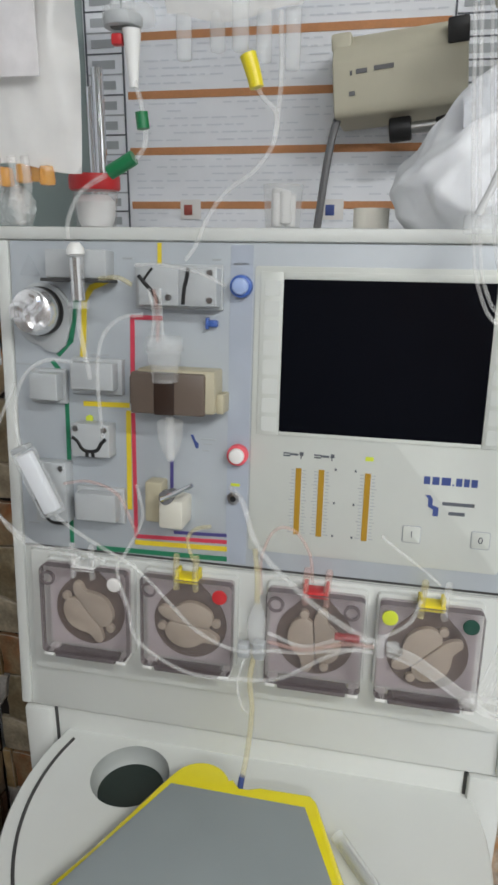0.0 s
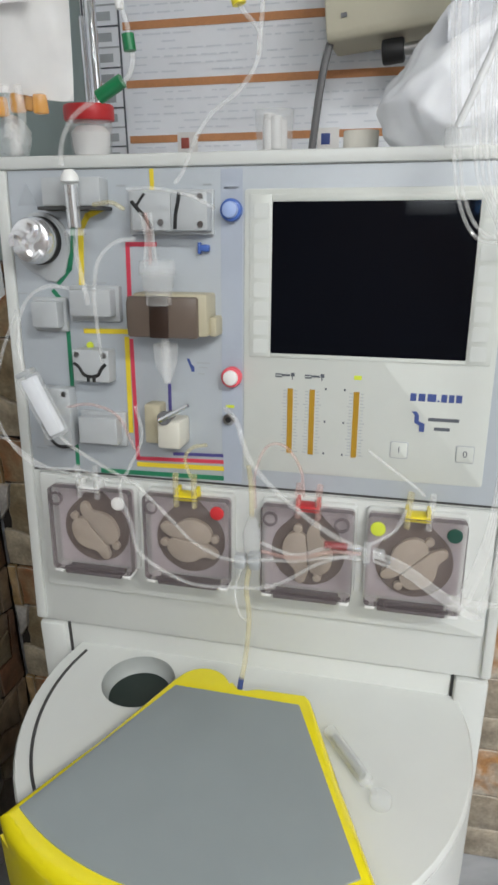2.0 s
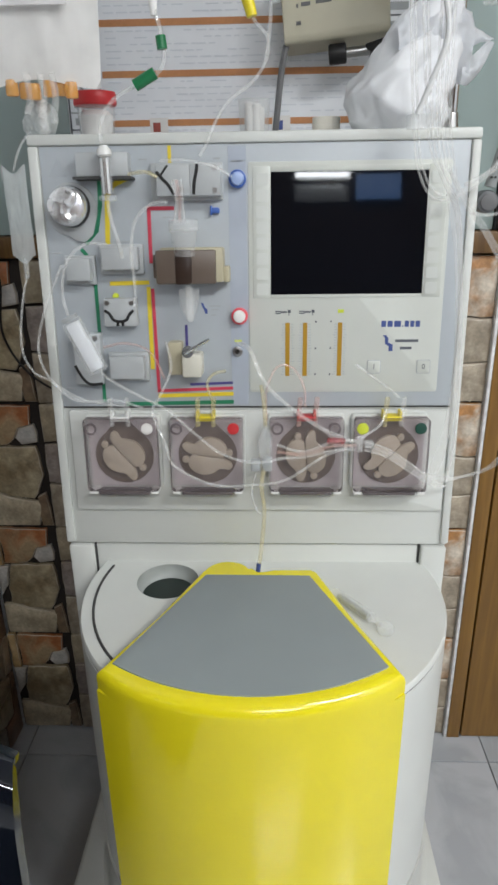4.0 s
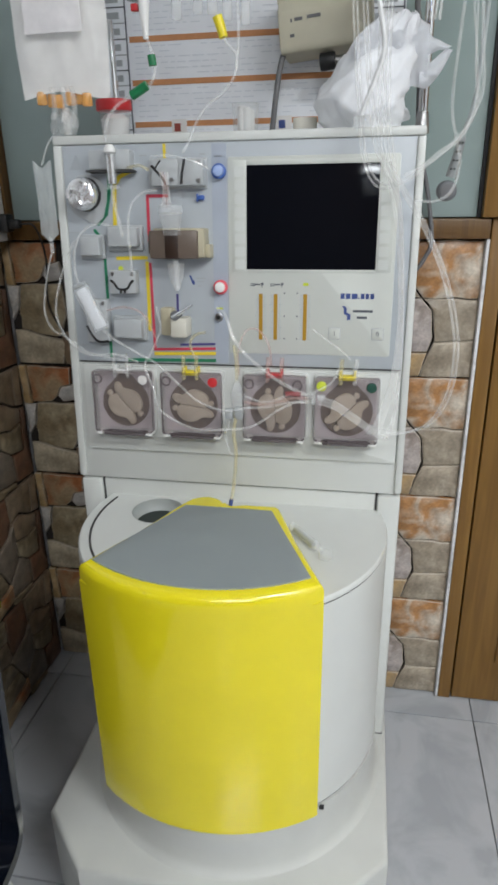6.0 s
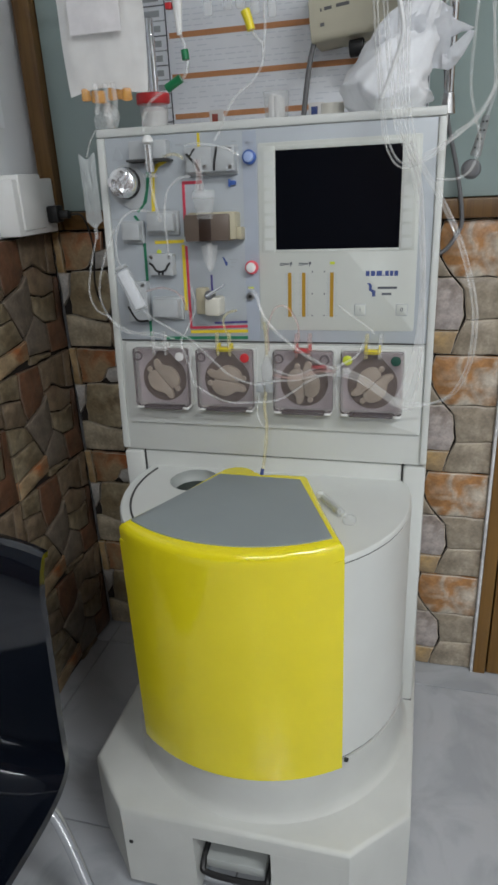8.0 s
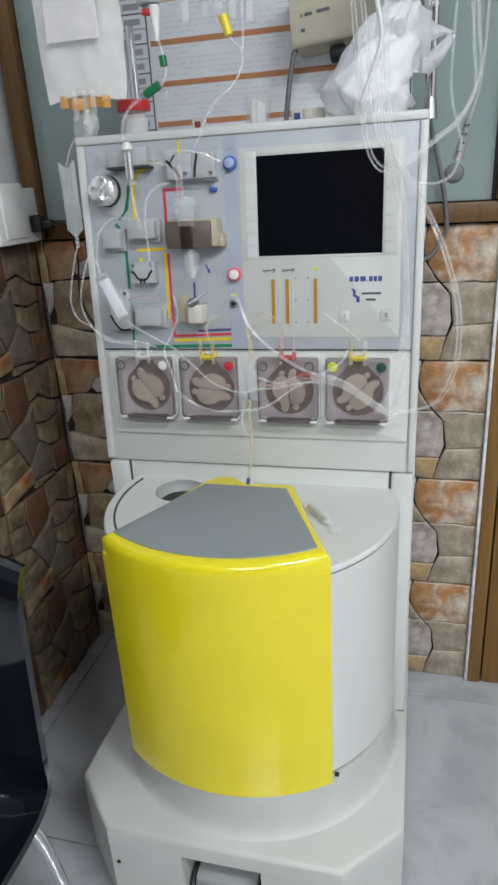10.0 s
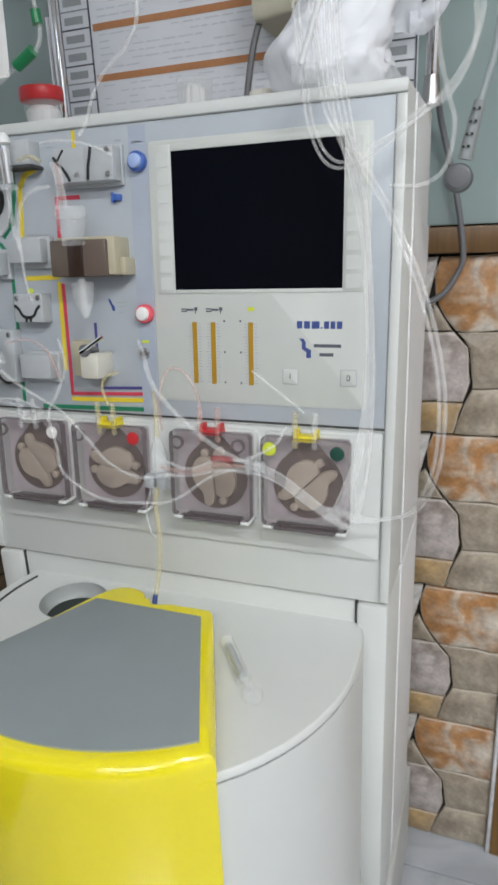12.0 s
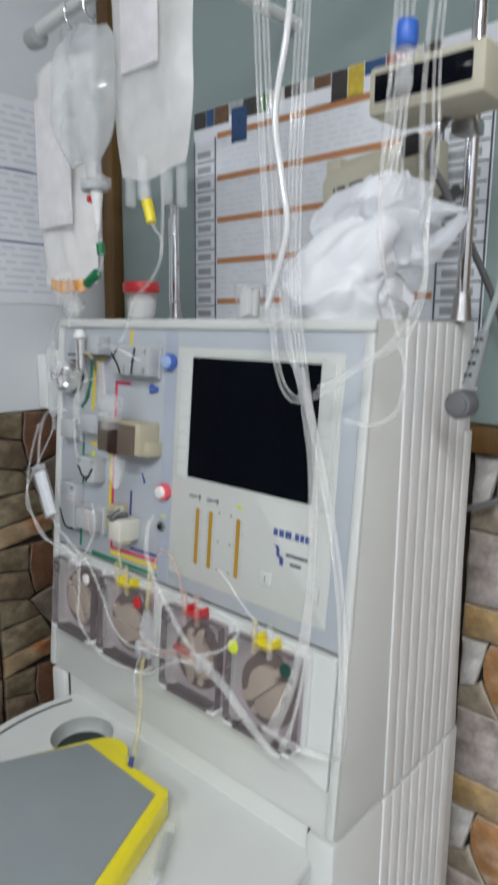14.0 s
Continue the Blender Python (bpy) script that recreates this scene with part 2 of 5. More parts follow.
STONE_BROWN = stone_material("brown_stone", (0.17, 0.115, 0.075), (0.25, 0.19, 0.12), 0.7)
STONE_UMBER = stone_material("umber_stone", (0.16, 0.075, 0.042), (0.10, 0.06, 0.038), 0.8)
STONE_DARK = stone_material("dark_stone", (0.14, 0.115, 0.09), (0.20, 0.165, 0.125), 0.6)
STONE_SHADE_TAN = stone_material("shaded_tan_stone", (0.20, 0.15, 0.10), (0.13, 0.095, 0.06), 0.8, 17.0)
STONE_SHADE_OLIVE = stone_material("shaded_olive_stone", (0.26, 0.215, 0.14), (0.16, 0.12, 0.07), 0.85, 18.0)
SHADE_EDGE = mat("shaded_stone_edge", (0.16, 0.125, 0.09), 0.5, vary=0.25, scale=60)
STONE_EDGE = mat("pale_stone_edge", (0.48, 0.42, 0.34), 0.5, vary=0.2, scale=60)
GROUT = mat("dark_grout", (0.022, 0.017, 0.014), 0.85, bump=0.4, bump_scale=200)
WOOD = wood_material("brown_wood", (0.185, 0.092, 0.016), (0.245, 0.127, 0.024))
SHADEWOOD = wood_material("shaded_brown_wood", (0.095, 0.046, 0.011), (0.15, 0.078, 0.019))
DARKWOOD = wood_material("dark_wood", (0.05, 0.024, 0.012), (0.085, 0.042, 0.02))
GLASS = mat("green_frosted_glass", (0.29, 0.36, 0.345), 0.16, vary=0.05, scale=4, coat=0.3)
PAINT = mat("wall_paint", (0.76, 0.78, 0.80), 0.6, vary=0.05, scale=5, bump=0.1, bump_scale=120)
CEIL = mat("ceiling_paint", (0.8, 0.8, 0.8), 0.7)
PAPER = mat("white_paper", (0.86, 0.88, 0.92), 0.7, vary=0.03)
CHARTORANGE = mat("orange_band", (0.55, 0.25, 0.11), 0.7, vary=0.12, scale=300)
MARBLE = marble_material()
BLACKGLOSS = mat("black_gloss", (0.004, 0.006, 0.011), 0.07, coat=0.8, vary=0.04)
CABLE = mat("grey_cable", (0.14, 0.14, 0.145), 0.5)
CLAMPGREY = mat("clamp_grey", (0.13, 0.14, 0.15), 0.5, bump=0.1)
GLOW = bpy.data.materials.new("tube_glow")
GLOW.use_nodes = True
GLOW.node_tree.nodes["Principled BSDF"].inputs["Emission Color"].default_value = (0.95, 0.98, 1, 1)
GLOW.node_tree.nodes["Principled BSDF"].inputs["Emission Strength"].default_value = 6.0


# ---- mesh tools ----
def B():
    return bmesh.new()


def bevel(bm, verts, r, seg=2):
    if r:
        edges = list({e for v in verts for e in v.link_edges})
        bmesh.ops.bevel(bm, geom=edges, offset=r, segments=seg, affect="EDGES", profile=0.5, clamp_overlap=True)


def box(bm, x0, x1, y0, y1, z0, z1, r=0.0, seg=2, m=None):
    t = Matrix.Translation(((x0 + x1) / 2, (y0 + y1) / 2, (z0 + z1) / 2)) @ Matrix.Diagonal((abs(x1 - x0), abs(y1 - y0), abs(z1 - z0), 1))
    v = bmesh.ops.create_cube(bm, size=1, matrix=(m @ t) if m else t)["verts"]
    bevel(bm, v, r, seg)
    return bm


def cyl(bm, c, r, h, axis="y", r2=None, n=24, bev=0.0):
    turn = {"x": Matrix.Rotation(radians(90), 4, "Y"), "y": Matrix.Rotation(radians(90), 4, "X"), "z": Matrix()}[axis]
    v = bmesh.ops.create_cone(bm, cap_ends=True, segments=n, radius1=r, radius2=r if r2 is None else r2, depth=h, matrix=Matrix.Translation(c) @ turn)["verts"]
    if bev:
        faces = {f for x in v for f in x.link_faces if len(f.verts) > 4}
        edges = list({e for f in faces for e in f.edges})
        bmesh.ops.bevel(bm, geom=edges, offset=bev, segments=2, affect="EDGES", profile=0.5)
    return bm


def lathe(bm, profile, m=None, n=28, caps=True):
    """Turns a profile of (radius, height) about z."""
    m = m or Matrix()
    rings = [[bm.verts.new(m @ Vector((r * math.cos(2 * math.pi * k / n), r * math.sin(2 * math.pi * k / n), z))) for k in range(n)] for r, z in profile]
    for a, b in zip(rings, rings[1:]):
        for k in range(n):
            bm.faces.new((a[k], a[(k + 1) % n], b[(k + 1) % n], b[k]))
    if caps:
        bm.faces.new(rings[0][::-1])
        bm.faces.new(rings[-1])
    return bm


def prism(bm, poly, z0, z1, m=None, r=0.0, seg=2):
    """A flat outline (x, y) raised from z0 to z1; r rounds the upper rim."""
    m = m or Matrix()
    low, top = [bm.verts.new(m @ Vector((x, y, z0))) for x, y in poly], [bm.verts.new(m @ Vector((x, y, z1))) for x, y in poly]
    n = len(poly)
    for k in range(n):
        bm.faces.new((low[k], low[(k + 1) % n], top[(k + 1) % n], top[k]))
    bm.faces.new(low[::-1])
    f = bm.faces.new(top)
    if r:
        bmesh.ops.bevel(bm, geom=list(f.edges), offset=r, segments=seg, affect="EDGES", profile=0.5)
    return bm


def soft_prism(bm, poly, z0, z1, radius, seg=6):
    """A flat outline (x, y), anticlockwise, raised from z0 to z1; radius(x, y) rounds its upper rim."""
    n = len(poly)
    rings = [[bm.verts.new((x, y, z0)) for x, y in poly]]
    for k in range(seg + 1):
        a = 0.5 * math.pi * k / seg
        ring = []
        for i, (x, y) in enumerate(poly):
            d = Vector(poly[(i + 1) % n]) - Vector(poly[i - 1])
            out = Vector((d.y, -d.x)).normalized()
            r = radius(x, y)
            p = Vector((x, y)) - out * r * (1 - math.cos(a))
            ring.append(bm.verts.new((p.x, p.y, z1 - r * (1 - math.sin(a)))))
        rings.append(ring)
    for p, q in zip(rings, rings[1:]):
        for i in range(n):
            bm.faces.new((p[i], p[(i + 1) % n], q[(i + 1) % n], q[i]))
    bm.faces.new(rings[0][::-1])
    bm.faces.new(rings[-1])
    return bm


def curve(pts, per=8):
    """Catmull-Rom points through pts."""
    p = [Vector(q) for q in pts]
    if len(p) < 3:
        return p
    p = [2 * p[0] - p[1]] + p + [2 * p[-1] - p[-2]]
    out = []
    for a, b, c, d in zip(p, p[1:], p[2:], p[3:]):
        for k in range(per):
            t = k / per
            out.append(0.5 * (2 * b + (c - a) * t + (2 * a - 5 * b + 4 * c - d) * t * t + (3 * b - a - 3 * c + d) * t ** 3))
    return out + [p[-2]]


def sweep(bm, pts, r, n=8, flat=1.0, per=8):
    """A round rod along a smooth line; r may be (start, end)."""
    line = curve(pts, per)
    r0, r1 = r if isinstance(r, tuple) else (r, r)
    side = None
    rings = []
    for k, q in enumerate(line):
        d = (line[min(k + 1, len(line) - 1)] - line[max(k - 1, 0)]).normalized()
        if side is None:
            side = d.cross(Vector((0, 1, 0)) if abs(d.y) < 0.9 else Vector((1, 0, 0))).normalized()
        side = (side - d * side.dot(d)).normalized()
        up = d.cross(side)
        rr = r0 + (r1 - r0) * k / max(1, len(line) - 1)
        rings.append([bm.verts.new(q + rr * (math.cos(2 * math.pi * a / n) * side + flat * math.sin(2 * math.pi * a / n) * up)) for a in range(n)])
    for a, b in zip(rings, rings[1:]):
        for k in range(n):
            bm.faces.new((a[k], a[(k + 1) % n], b[(k + 1) % n], b[k]))
    bm.faces.new(rings[0][::-1])
    bm.faces.new(rings[-1])
    return bm


def to_mesh(name, bm, material):
    bmesh.ops.recalc_face_normals(bm, faces=bm.faces)
    me = bpy.data.meshes.new(name)
    bm.to_mesh(me)
    bm.free()
    me.polygons.foreach_set("use_smooth", [True] * len(me.polygons))
    me.set_sharp_from_angle(angle=radians(38 if material is not SACK else 55))
    me.materials.append(material)
    return me


def part(name, bm, material, parent, label="", m=None):
    ob = new(name, to_mesh(name, bm, material))
    ob.parent = parent
    if m is not None:
        ob.matrix_local = m
    return tagged(ob, label)


def thing(name, at, label, category, group="", kind=""):
    ob = new(name)
    ob.empty_display_size = 0.02
    ob.location = at
    return tagged(ob, label, category, group, kind)


def solid(name, bm, material, label, category, group="", kind=""):
    return tagged(new(name, to_mesh(name, bm, material)), label, category, group, kind)


def arc(cx, cy, r, a0, a1, n):
    return [(cx + r * math.cos(radians(a0 + (a1 - a0) * k / n)), cy + r * math.sin(radians(a0 + (a1 - a0) * k / n))) for k in range(n + 1)]


def rounded(x0, x1, y0, y1, r, n=4):
    return arc(x1 - r, y1 - r, r, 0, 90, n) + arc(x0 + r, y1 - r, r, 90, 180, n) + arc(x0 + r, y0 + r, r, 180, 270, n) + arc(x1 - r, y0 + r, r, 270, 360, n)


# ---- the room ----
WALL, LEFT, RIGHT, FRONT = 0.39, -0.66, 2.4, -3.7
LEFT_END, FAR_LEFT = -0.55, -3.6  # the side wall ends and the room widens
STONE_TOP = 1.25
STONE_END = 0.478
bm = box(B(), FAR_LEFT - 0.15, RIGHT + 0.15, FRONT - 0.15, WALL + 0.15, -0.12, -0.006)
floor = solid("floor", bm, mat("grey_grout", (0.22, 0.22, 0.22), 0.8), "pale grey veined marble tile floor", "floor", kind="structure")
solid("ceiling", box(B(), FAR_LEFT - 0.15, RIGHT + 0.15, FRONT - 0.15, WALL + 0.15, CEILING, CEILING + 0.1), CEIL, "plain white painted ceiling", "ceiling", kind="structure")
wall_back = solid("wall_back", box(B(), LEFT, RIGHT, WALL + 0.012, WALL + 0.15, -0.006, CEILING), GROUT, "back wall clad with stone tiles below a glass panel", "wall", kind="structure")
wall_left = solid("wall_left", box(B(), LEFT - 0.15, LEFT - 0.012, LEFT_END, WALL + 0.15, -0.006, CEILING), PAINT, "side wall with stone tiles below pale paint", "wall", kind="structure")
solid("wall_return", box(B(), FAR_LEFT, LEFT - 0.151, LEFT_END, LEFT_END + 0.15, -0.006, CEILING), DARKWOOD, "out-of-view dark wall where the room widens, added to cut bounced light", "wall", kind="structure")
solid("wall_left_far", box(B(), FAR_LEFT - 0.15, FAR_LEFT, FRONT, LEFT_END + 0.15, -0.006, CEILING), DARKWOOD, "out-of-view dark side wall of the wider room, added to darken reflections", "wall", kind="structure")
solid("wall_right", box(B(), RIGHT, RIGHT + 0.15, FRONT, WALL + 0.15, -0.006, CEILING), PAINT, "plain pale painted wall", "wall", kind="structure")
solid("wall_front", box(B(), FAR_LEFT - 0.15, RIGHT + 0.15, FRONT - 0.15, FRONT, -0.006, CEILING), DARKWOOD, "out-of-view far wall, kept dark for the screen's reflection", "wall", kind="structure")
solid("lit_surface_panel", box(B(), 0.17, 0.54, FRONT + 0.002, FRONT + 0.02, 1.86, 1.97, 0.003), PAINT, "pale panel standing in for the lit surface under the tube lamp", "panel", kind="structure")
part("backing", box(B(), LEFT - 0.012, LEFT - 0.008, LEFT_END + 0.005, WALL + 0.012, 0, STONE_TOP), GROUT, wall_left, "dark joint behind the stones")

for x, y, watts in LAMPS:
    lamp = thing("ceiling_lamp", (x, y, CEILING), "white fluorescent batten lamp on the ceiling", "lamp", "ceiling lamps")
    part("housing", box(B(), -0.64, 0.64, -0.05, 0.05, -0.05, 0, 0.006), WHITE, lamp)
    part("fluorescent_tube", cyl(B(), (0, 0, -0.07), 0.014, 1.2, "x", n=12), GLOW, lamp, "glowing white tube")

BRIGHT = GLOW.copy()
BRIGHT.node_tree.nodes["Principled BSDF"].inputs["Emission Strength"].default_value = 90.0
for x, z in ((0.36, 2.03), (-2.90, 2.40)):
    wl = thing("wall_lamp", (x, FRONT, z), "short glowing tube lamp on the far wall", "lamp", "wall lamps")
    part("housing", box(B(), -0.20, 0.20, 0.0, 0.03, -0.035, 0.035, 0.004), WHITE, wl)
    part("fluorescent_tube", cyl(B(), (0, 0.045, 0), 0.013, 0.36, "x", n=12), BRIGHT, wl, "glowing white tube")

BLUEGLOW = GLOW.copy()
BLUEGLOW.node_tree.nodes["Principled BSDF"].inputs["Emission Color"].default_value = (0.06, 0.30, 0.85, 1)
BLUEGLOW.node_tree.nodes["Principled BSDF"].inputs["Emission Strength"].default_value = 6.0
ws = thing("blue_glow_panel", (0.735, FRONT, 1.95), "blue glowing panel standing in for a blue thing mirrored in the screen", "screen")
part("housing", box(B(), -0.17, 0.17, 0.0, 0.04, -0.10, 0.10, 0.006), BLACK, ws)
part("display", box(B(), -0.15, 0.15, 0.0402, 0.043, -0.08, 0.08, 0.002), BLUEGLOW, ws, "glowing blue panel face")

# glass panel, rail and posts of the back wall
rail = solid("window_rail", box(B(), LEFT + 0.05, STONE_END + 0.012, WALL - 0.022, WALL + 0.012, STONE_TOP + 0.003, STONE_TOP + 0.045, 0.004), SHADEWOOD, "brown wooden rail above the stone tiles, darkened for shade", "rail", kind="structure")
solid("post_left", box(B(), LEFT + 0.004, LEFT + 0.048, WALL - 0.03, WALL + 0.012, STONE_TOP + 0.003, CEILING - 0.002, 0.004), SHADEWOOD, "brown wooden corner post, darkened for shade", "post", kind="structure")
window = solid("window_1", box(B(), LEFT + 0.05, STONE_END - 0.018, WALL - 0.004, WALL + 0.008, STONE_TOP + 0.047, CEILING - 0.002, 0.002), GLASS, "large greenish frosted glass panel in a wooden frame", "window", kind="structure")
part("gasket", box(B(), STONE_END - 0.017, STONE_END - 0.010, WALL - 0.008, WALL + 0.01, STONE_TOP + 0.047, CEILING - 0.002), BLACK, window, "black rubber gasket")
solid("post_right", box(box(B(), STONE_END + 0.015, STONE_END + 0.048, WALL - 0.014, WALL + 0.012, 0.0, STONE_TOP + 0.0455, 0.003), STONE_END - 0.009, STONE_END + 0.048, WALL - 0.030, WALL + 0.012, STONE_TOP + 0.047, CEILING - 0.002, 0.003), WOOD, "brown wooden door post", "post", kind="structure")
solid("trim", box(B(), STONE_END + 0.0068, STONE_END + 0.0145, WALL - 0.014, WALL + 0.012, 0.0, STONE_TOP + 0.002, 0.002), mat("chipped_plaster", (0.66, 0.66, 0.66), 0.8, vary=0.35, scale=55, bump=0.6, bump_scale=160), "white chipped plaster edge of the stone tiles", "trim", kind="structure")
door = thing("door_1", (STONE_END + 0.052, WALL - 0.014, 0.0), "brown wooden panelled door beside the stone wall", "door", kind="structure")
bm = box(B(), 0, 0.85, 0, 0.03, 0.006, 2.08, 0.003)
for z0, z1 in ((0.14, 0.86), (1.0, 1.95)):
    box(bm, 0.10, 0.75, -0.008, 0.01, z0, z1, 0.006)
part("leaf", bm, WOOD, door)
part("handle", cyl(cyl(B(), (0.045, -0.02, 0.99), 0.011, 0.05, "y"), (0.075, -0.045, 0.99), 0.008, 0.09, "x"), STEEL, door, "steel lever handle")
solid("door_head", box(B(), STONE_END + 0.051, RIGHT, WALL - 0.03, WALL + 0.01, 2.09, CEILING - 0.002), WOOD, "brown wooden panel over the door", "panel", kind="structure")
solid("wall_panel", box(B(), STONE_END + 0.93, RIGHT, WALL - 0.03, WALL + 0.01, 0, 2.088), WOOD, "brown wooden wall panel beside the door", "panel", kind="structure")

# ---- the apheresis machine ----
LEAN = 4.5
CON = pose(0, -0.0847, -0.016, -LEAN)  # the leaning front: x across, z up along the panel, -y out of it
machine = thing("apheresis_machine", (0, 0, 0), "cream and yellow blood separator machine with dark screen and pumps", "machine")


def con(name, bm, material, label="", parent=None):
    if parent is None:
        return part(name, bm, material, machine, label, CON)
    return part(name, bm, material, parent, label)


def on_panel(poly, d0, d1, r=0.0):
    """An outline (x, z) on the panel, raised from d0 to d1 out of it."""
    return prism(B(), poly, d0, d1, Matrix(((1, 0, 0, 0), (0, 0, -1, 0), (0, 1, 0, 0), (0, 0, 0, 1))), r)


SIN, COS = math.sin(radians(LEAN)), math.cos(radians(LEAN))
front = lambda v: (SIN * v - 0.0847, COS * v - 0.016)
yb, zb = front(0.842)
yt, zt = front(1.474)
YZ = Matrix(((0, 0, 1, 0), (1, 0, 0, 0), (0, 1, 0, 0), (0, 0, 0, 1)))
bm = prism(B(), [(yb, zb), (yt, zt), (0.285, zt), (0.315, zb)], -0.318, 0.318, YZ)
bevel(bm, bm.verts, 0.003, 2)
part("upper_cabinet", bm, CREAM, machine, "cream plastic upper cabinet leaning back")
bm = box(B(), -0.2725, 0.2725, -0.012, 0.325, 0.236, 0.820, 0.003)
part("lower_cabinet", bm, CREAM, machine)
for s in (-1, 1):
    part("side_pillar", box(B(), min(s * 0.2755, s * 0.318), max(s * 0.2755, s * 0.318), -0.022, 0.325, 0.236, 0.820, 0.006), CREAM, machine)
    part("pillar_joint", box(B(), min(s * 0.2735, s * 0.3172), max(s * 0.2735, s * 0.3172), -0.0228, 0.30, 0.2362, 0.2388), SHADOW, machine)
    part("pillar_gap", box(B(), min(s * 0.2722, s * 0.2756), max(s * 0.2722, s * 0.2756), -0.013, 0.0, 0.238, 0.818), SHADOW, machine)
    for k in range(8):
        y = 0.105 + 0.0255 * k
        bm = B()
        for z0, z1 in ((0.245, 0.8195), (0.826, 1.4505 if y < 0.283 else 1.30)):
            box(bm, min(s * 0.312, s * 0.3203), max(s * 0.312, s * 0.3203), y - 0.0115, y + 0.0115, z0, z1, 0.0022, 3)
        part("rib", bm, RIBS, machine)

# drum under the console
drum_profile = [(0.3020, 0.236), (0.2930, 0.243), (0.2880, 0.256), (0.2858, 0.285), (0.2855, 0.348)]
DRUM = Matrix.Translation((0.012, -0.097, 0))
part("drum_skirt", lathe(B(), drum_profile, DRUM, 64), SCUFFED_SHADED, machine)
part("drum_seam", lathe(B(), [(0.281, 0.346), (0.281, 0.354)], DRUM, 64), SHADOW, machine)
bm = lathe(B(), [(0.283, 0.3525), (0.283, 0.772), (0.2815, 0.7725), (0.2815, 0.7745), (0.2830, 0.775), (0.2830, 0.7815), (0.2805, 0.785)], DRUM, 64)
bmesh.ops.delete(bm, geom=[f for f in bm.faces if len(f.verts) > 4], context="FACES")
part("drum", bm, CREAM, machine, "cream plastic centrifuge drum")
bm = B()
WELL = (-0.142, -0.073, 0.050)
outer = [bm.verts.new((x, y, 0.785)) for x, y in arc(0.012, -0.097, 0.2805, 0, 360, 64)[:-1]]
inner = [bm.verts.new((x, y, 0.785)) for x, y in arc(WELL[0], WELL[1], WELL[2], 0, 360, 40)[:-1]]
edges = [bm.edges.new((ring[k], ring[(k + 1) % len(ring)])) for ring in (outer, inner) for k in range(len(ring))]
bmesh.ops.triangle_fill(bm, use_beauty=True, use_dissolve=False, edges=edges)
part("drum_top", bm, CREAM, machine)
bm = B()
rings = [[bm.verts.new((WELL[0] + r * math.cos(a * math.pi / 20), WELL[1] + r * math.sin(a * math.pi / 20), z)) for a in range(40)] for r, z in ((0.050, 0.7853), (0.049, 0.770), (0.042, 0.762))]
for a, b in zip(rings, rings[1:]):
    for k in range(40):
        bm.faces.new((a[k], a[(k + 1) % 40], b[(k + 1) % 40], b[k]))
part("well_lip", bm, LIP, machine, "grey plastic lip of the well")
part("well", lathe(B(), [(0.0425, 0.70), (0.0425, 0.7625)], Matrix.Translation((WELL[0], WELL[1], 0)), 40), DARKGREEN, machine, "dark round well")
part("rim_seam", lathe(B(), [(0.2822, 0.7716), (0.2822, 0.7752)], DRUM, 64, False), SHADOW, machine)
part("groove", sweep(B(), [(x, y, 0.7853) for x, y in arc(0.012, -0.097, 0.262, 165, 222, 8)], 0.0022, 6, per=4), SHADOW, machine)

# yellow door and lid
DX, DY, DR = 0.196, -0.055, 0.331
half = math.degrees(math.asin(DX / DR))
outline = arc(0, DY, DR, 270 - half, 270 + half, 24) + arc(0, DY, DR - 0.046, 270 + half, 270 - half, 24)
bm = prism(B(), outline, 0.335, 0.7855)
part("door", bm, YELLOW, machine, "curved glossy yellow plastic door")
side_r = [(0.1935 - 0.0955 * t, -0.3120 + 0.2160 * t) for t in (0.28, 0.5, 0.72, 0.9)]
side_l = [(-0.082 - 0.1115 * t, -0.098 - 0.2140 * t) for t in (0.1, 0.28, 0.5, 0.72)]
lid = arc(0, DY, DR + 0.0005, 270 - half + 4.2, 270 + half - 4.2, 14) + [(0.1955, -0.3185)] + side_r + [(0.098, -0.096), (0.090, -0.088), (0.060, -0.0885), (0.030, -0.089), (0.016, -0.094), (0.006, -0.095), (-0.004, -0.084)] + arc(-0.042, -0.102, 0.037, 25, 150, 10) + [(-0.082, -0.098)] + side_l + [(-0.1955, -0.3185)]
bm = soft_prism(B(), lid, 0.7858, 0.8182, lambda x, y: 0.003 + 0.014 * min(1.0, max(0.0, (-0.10 - y) / 0.10)))
part("lid", bm, YELLOW, machine, "yellow plastic lid rim")
pad = arc(0, DY, DR - 0.0205, 270 - half + 2.0, 270 + half - 2.0, 24) + [(0.086, -0.108), (-0.075, -0.107)]
part("lid_pad", prism(B(), pad, 0.814, 0.8202, None, 0.001), PAD, machine, "flat grey pad on the lid")

# base with the pedal recess
full = [(-0.325, 0.33), (-0.325, -0.315), (-0.222, -0.42), (0.222, -0.42), (0.325, -0.315), (0.325, 0.33)]
bm = prism(B(), full, 0.197, 0.238, None, 0.010, 3)
notch = [(-0.325, 0.33), (-0.325, -0.315), (-0.222, -0.42), (-0.076, -0.42), (-0.070, -0.30), (0.070, -0.30), (0.076, -0.42), (0.222, -0.42), (0.325, -0.315), (0.325, 0.33)]
prism(bm, notch, 0.035, 0.1968)
base = part("base", bm, SCUFFED_SHADED, machine, "broad cream plastic base with chamfered corners")
part("pedal", box(B(), -0.060, 0.060, -0.405, -0.315, 0.10, 0.125, 0.006, m=pose(0, 0, 0.0, 0)), LIP, machine, "grey foot pedal")
